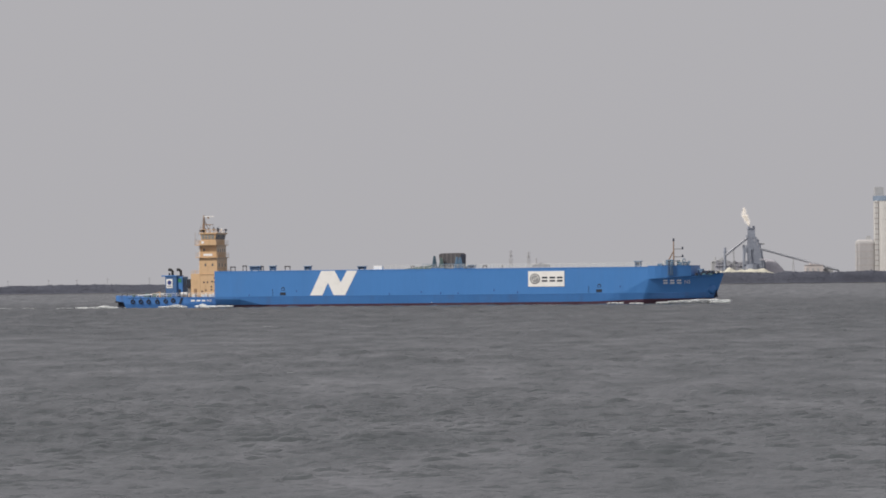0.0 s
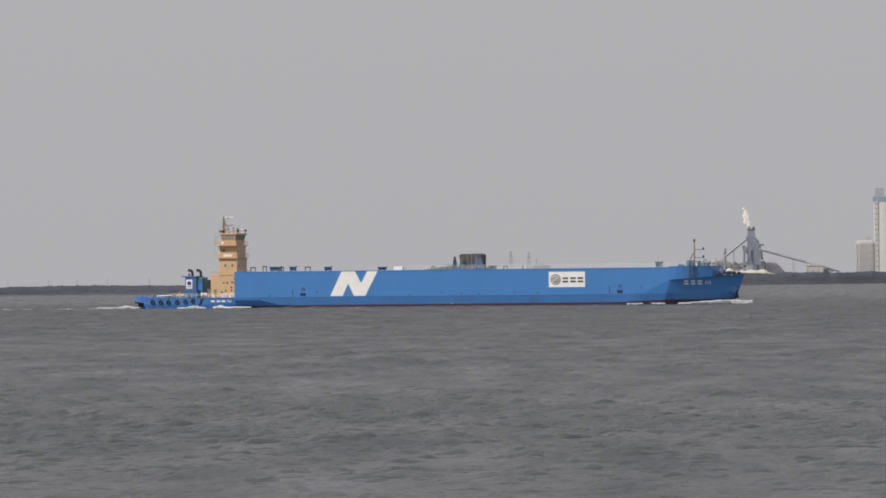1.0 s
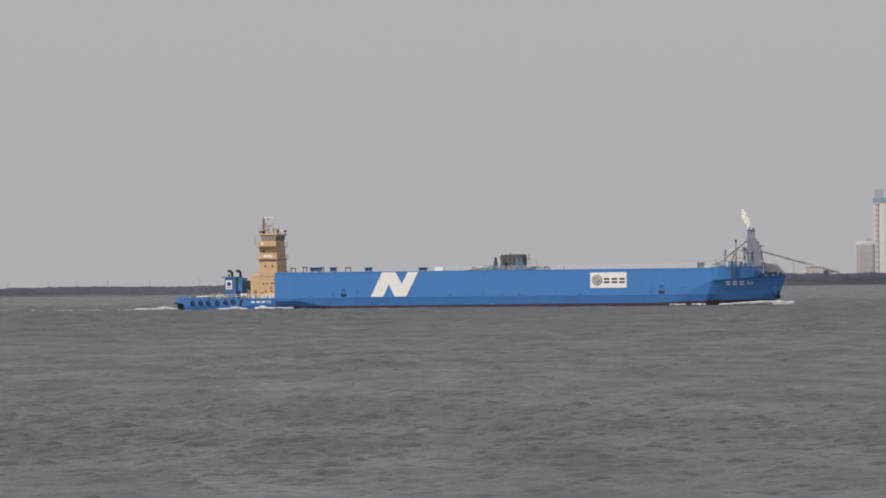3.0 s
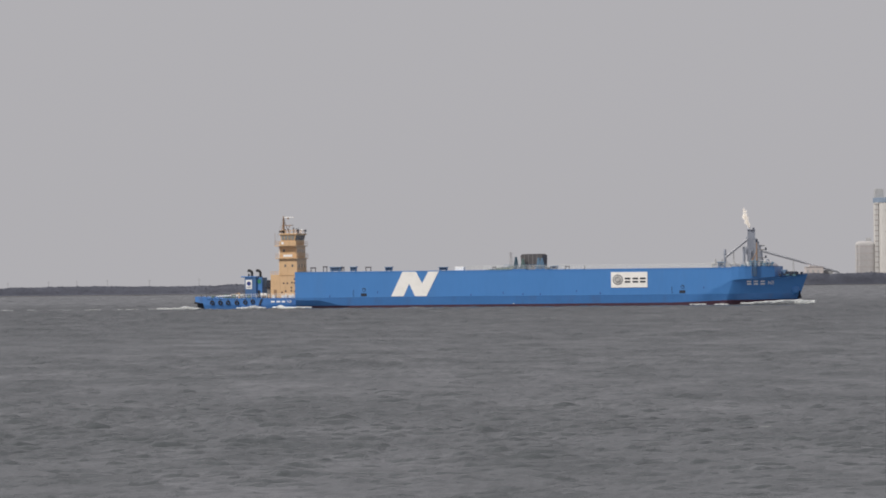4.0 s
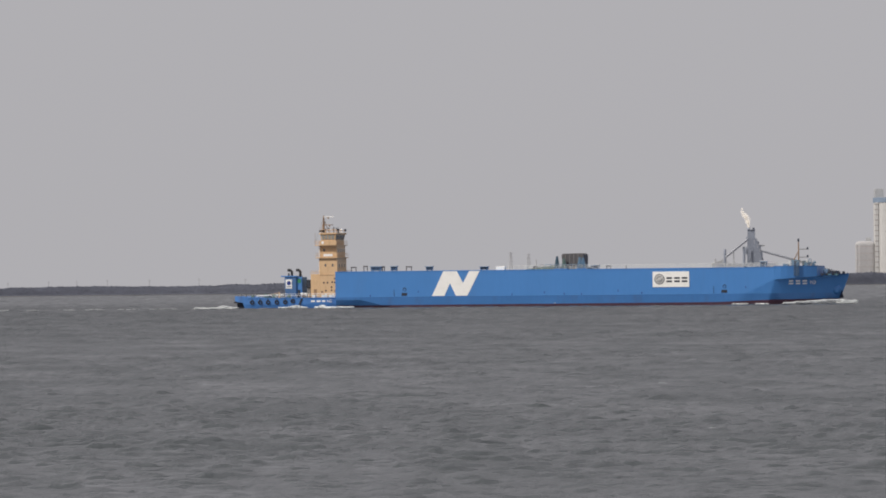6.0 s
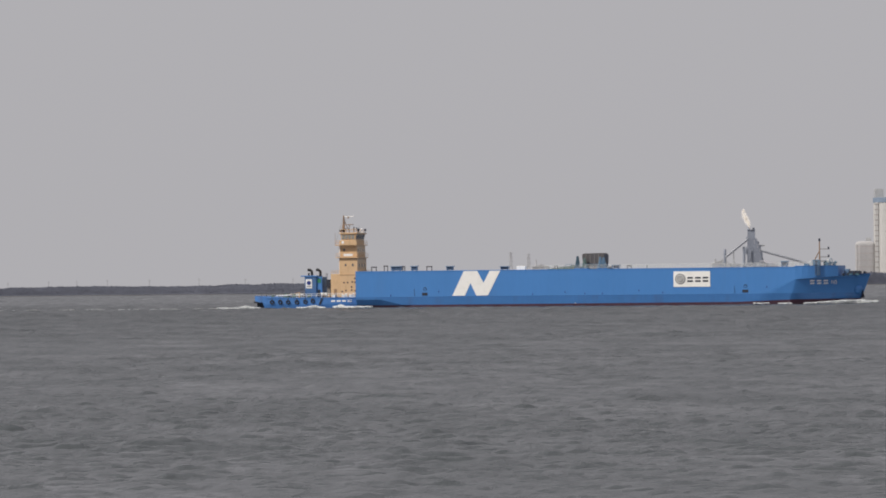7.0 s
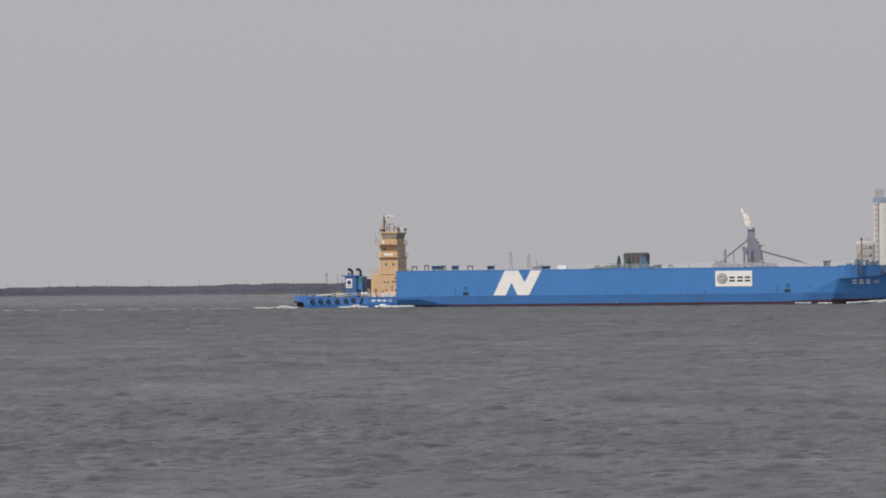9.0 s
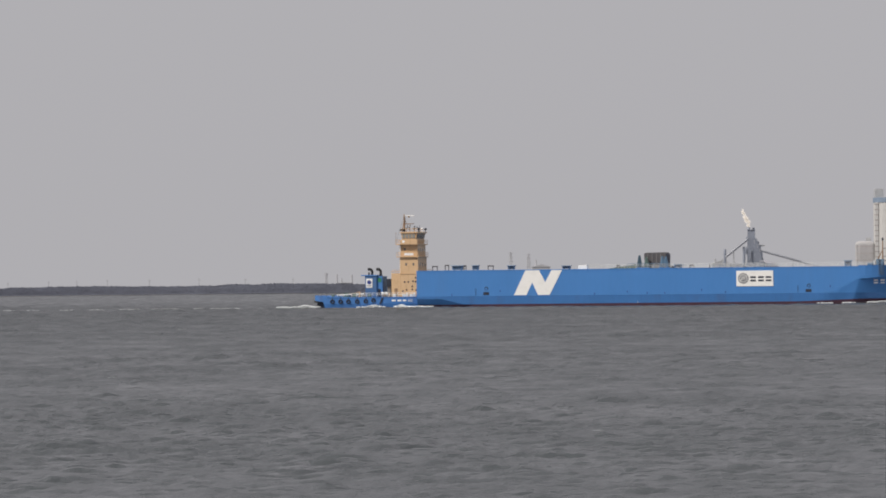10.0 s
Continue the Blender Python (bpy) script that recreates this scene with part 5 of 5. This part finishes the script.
splashes = [foam_ridge("bow_splash", beside(us, 0.9), lambda s, h=h: h * (0.35 + 0.65 * hump(s, 0.6, 0.3)), lambda s: 1.2, 50 + k, "short burst of white spray against the bow", dense=120, gaps=0.9)
            for k, (us, h) in enumerate((((144.2, 145.6, 147.0), 0.9), ((136.0, 138.0, 140.0, 141.6), 1.7), ((146.0, 147.5, 149.0), 1.1)))]
trail = []
rng0 = random.Random(8)
u0 = -13.0
while u0 > -118:
    ln = 3 + rng0.random() * 6
    trail.append((u0, ln))
    u0 -= ln + 0.8 + 5 * rng0.random() ** 2
u0 = -10.0
while u0 < 44:
    ln = 3 + rng0.random() * 6
    trail.append((u0 + ln, ln))
    u0 += ln + 0.8 + 5 * rng0.random() ** 2
trail = [foam_ridge("wake_streak", [(u, -4.6), (u - ln, -4.8)], lambda s: 0.06 + 0.09 * hump(s, 0.5, 0.3), lambda s: 1.0, 130 + k, "thin pale foam streak left in the wake", M_THINFOAM, 34, 0.15)
         for k, (u, ln) in enumerate(trail)]


def build_whitecaps():
    """Small breaking crests scattered over the nearer water."""
    rng = np.random.default_rng(77)
    verts, faces = [], []
    for i in range(26):
        y = 190 * (900 / 190) ** rng.random()
        x = rng.uniform(-1, 1) * (y * 0.1 + 10)
        ln = 0.35 + 0.0016 * y * rng.random() + 0.4 * rng.random()
        for k in range(4):
            c = np.array((x + rng.normal(0, ln), y + rng.normal(0, 0.25), 0.035 + 0.03 * rng.random()))
            shape = np.array((ln * rng.uniform(0.3, 0.8), 0.1 + 0.1 * rng.random(), 0.01 + 0.00003 * y))
            v = ICO_V * (1 + 0.3 * rng.uniform(-1, 1, (len(ICO_V), 1))) * shape + c
            faces += list(ICO_F + len(verts))
            verts += list(v)
    ob = mesh_from("whitecaps", verts, faces, M_CREST, True)
    return tagged(ob, "small pale breaking crests on the chop", "foam", kind="stuff")


whitecaps = build_whitecaps()


# ---- burning gas and smoke at the furnace top ----
def build_steam():
    puffs = []
    base = Vector((315.4, 4846, 59.5))
    prof = [(0.0, 0.0, 0.8), (-0.5, 1.4, 1.2), (-1.0, 3.0, 1.6), (-1.6, 4.8, 2.0), (-2.1, 6.8, 2.5), (-2.8, 9.0, 2.6), (-3.6, 11.2, 2.5), (-4.4, 13.6, 2.2), (-5.4, 16.0, 1.7), (-6.2, 18.0, 1.1)]
    for i, (dx, dz, r) in enumerate(prof):
        rng = np.random.default_rng(60 + i)
        bm = B()
        for k in range(8):
            p = Vector(rng.normal(0, 0.42, 3)) * r
            q = r * rng.uniform(0.45, 0.8)
            vs = bmesh.ops.create_icosphere(bm, subdivisions=2, radius=q, matrix=Matrix.Translation(p))["verts"]
            for v in vs:
                v.co += (v.co - p) * 0.5 * noise.noise(v.co * 0.9 + Vector((i * 7, k, 0)))
        for f in bm.faces:
            f.smooth = True
        ob = link_mesh("flare_puff", bm, M_SMOKE)
        tagged(ob, "pale glowing puff of burning gas and smoke above the furnace top", "flare", "flare above the furnace")
        puffs.append((ob, base + Vector((dx, 0, dz))))
    return puffs


steam = build_steam()


# ---- what moves ----
def ship_pose(t, z=0.0):
    c, s = math.cos(radians(HEAD)), math.sin(radians(HEAD))
    w = -87.3 + SPEED * t
    return pose(w * c + 11 * s, 1200 - w * s + 11 * c, z - 0.1, 0, 0, -HEAD)


def motions():
    ticks = [0.0, 2.5, 5.0, 7.5, 10.0]
    for ob in (barge, hopper, tarpaulin, tug):
        walk(ob, [(t, ship_pose(t)) for t in ticks])
    for i, ob in enumerate((bow_foam, tug_foam, joint_foam, side_foam, chine_foam, stern_foam)):
        walk(ob, [(t * 0.5, ship_pose(t * 0.5, 0.07 * math.sin(t * 1.7 + i)) @ pose(0.35 * math.sin(t * 1.1 + i), 0, 0)) for t in range(21)])
    for (top, wide), ob in zip(((2.55, 0.45), (5.0, 0.5), (8.6, 0.6)), splashes):
        keys = [0.0, top - wide, top - wide / 2, top, top + wide / 2, top + wide, 10.0]
        walk(ob, [(t, ship_pose(t, -2.2 + 2.2 * max(0.0, 1 - ((t - top) / wide) ** 2)) @ pose(-0.8 * (t - top), 0, 0)) for t in keys])
    for i, ob in enumerate(trail):
        walk(ob, [(t, ship_pose(0) @ pose(0.1 * t, 0, 0.05 * math.sin(t + i))) for t in ticks])
    walk(waves, [(t, pose(-1.2 * t, -0.5 * t, -0.33)) for t in ticks])
    walk(whitecaps, [(t, pose(-1.2 * t, -0.5 * t, -0.33)) for t in ticks])
    walk(chop, [(t, pose(-0.7 * t, -0.95 * t, -0.33)) for t in ticks])
    for i, (ob, p) in enumerate(steam):
        walk(ob, [(t * 0.5, pose(p.x + 0.5 * math.sin(t * 0.9 + i * 0.8) * (0.3 + i * 0.2), p.y, p.z + 0.5 * math.sin(t * 1.3 + i * 1.9), 0, 0, 12 * t + 30 * i)) for t in range(21)])


motions()
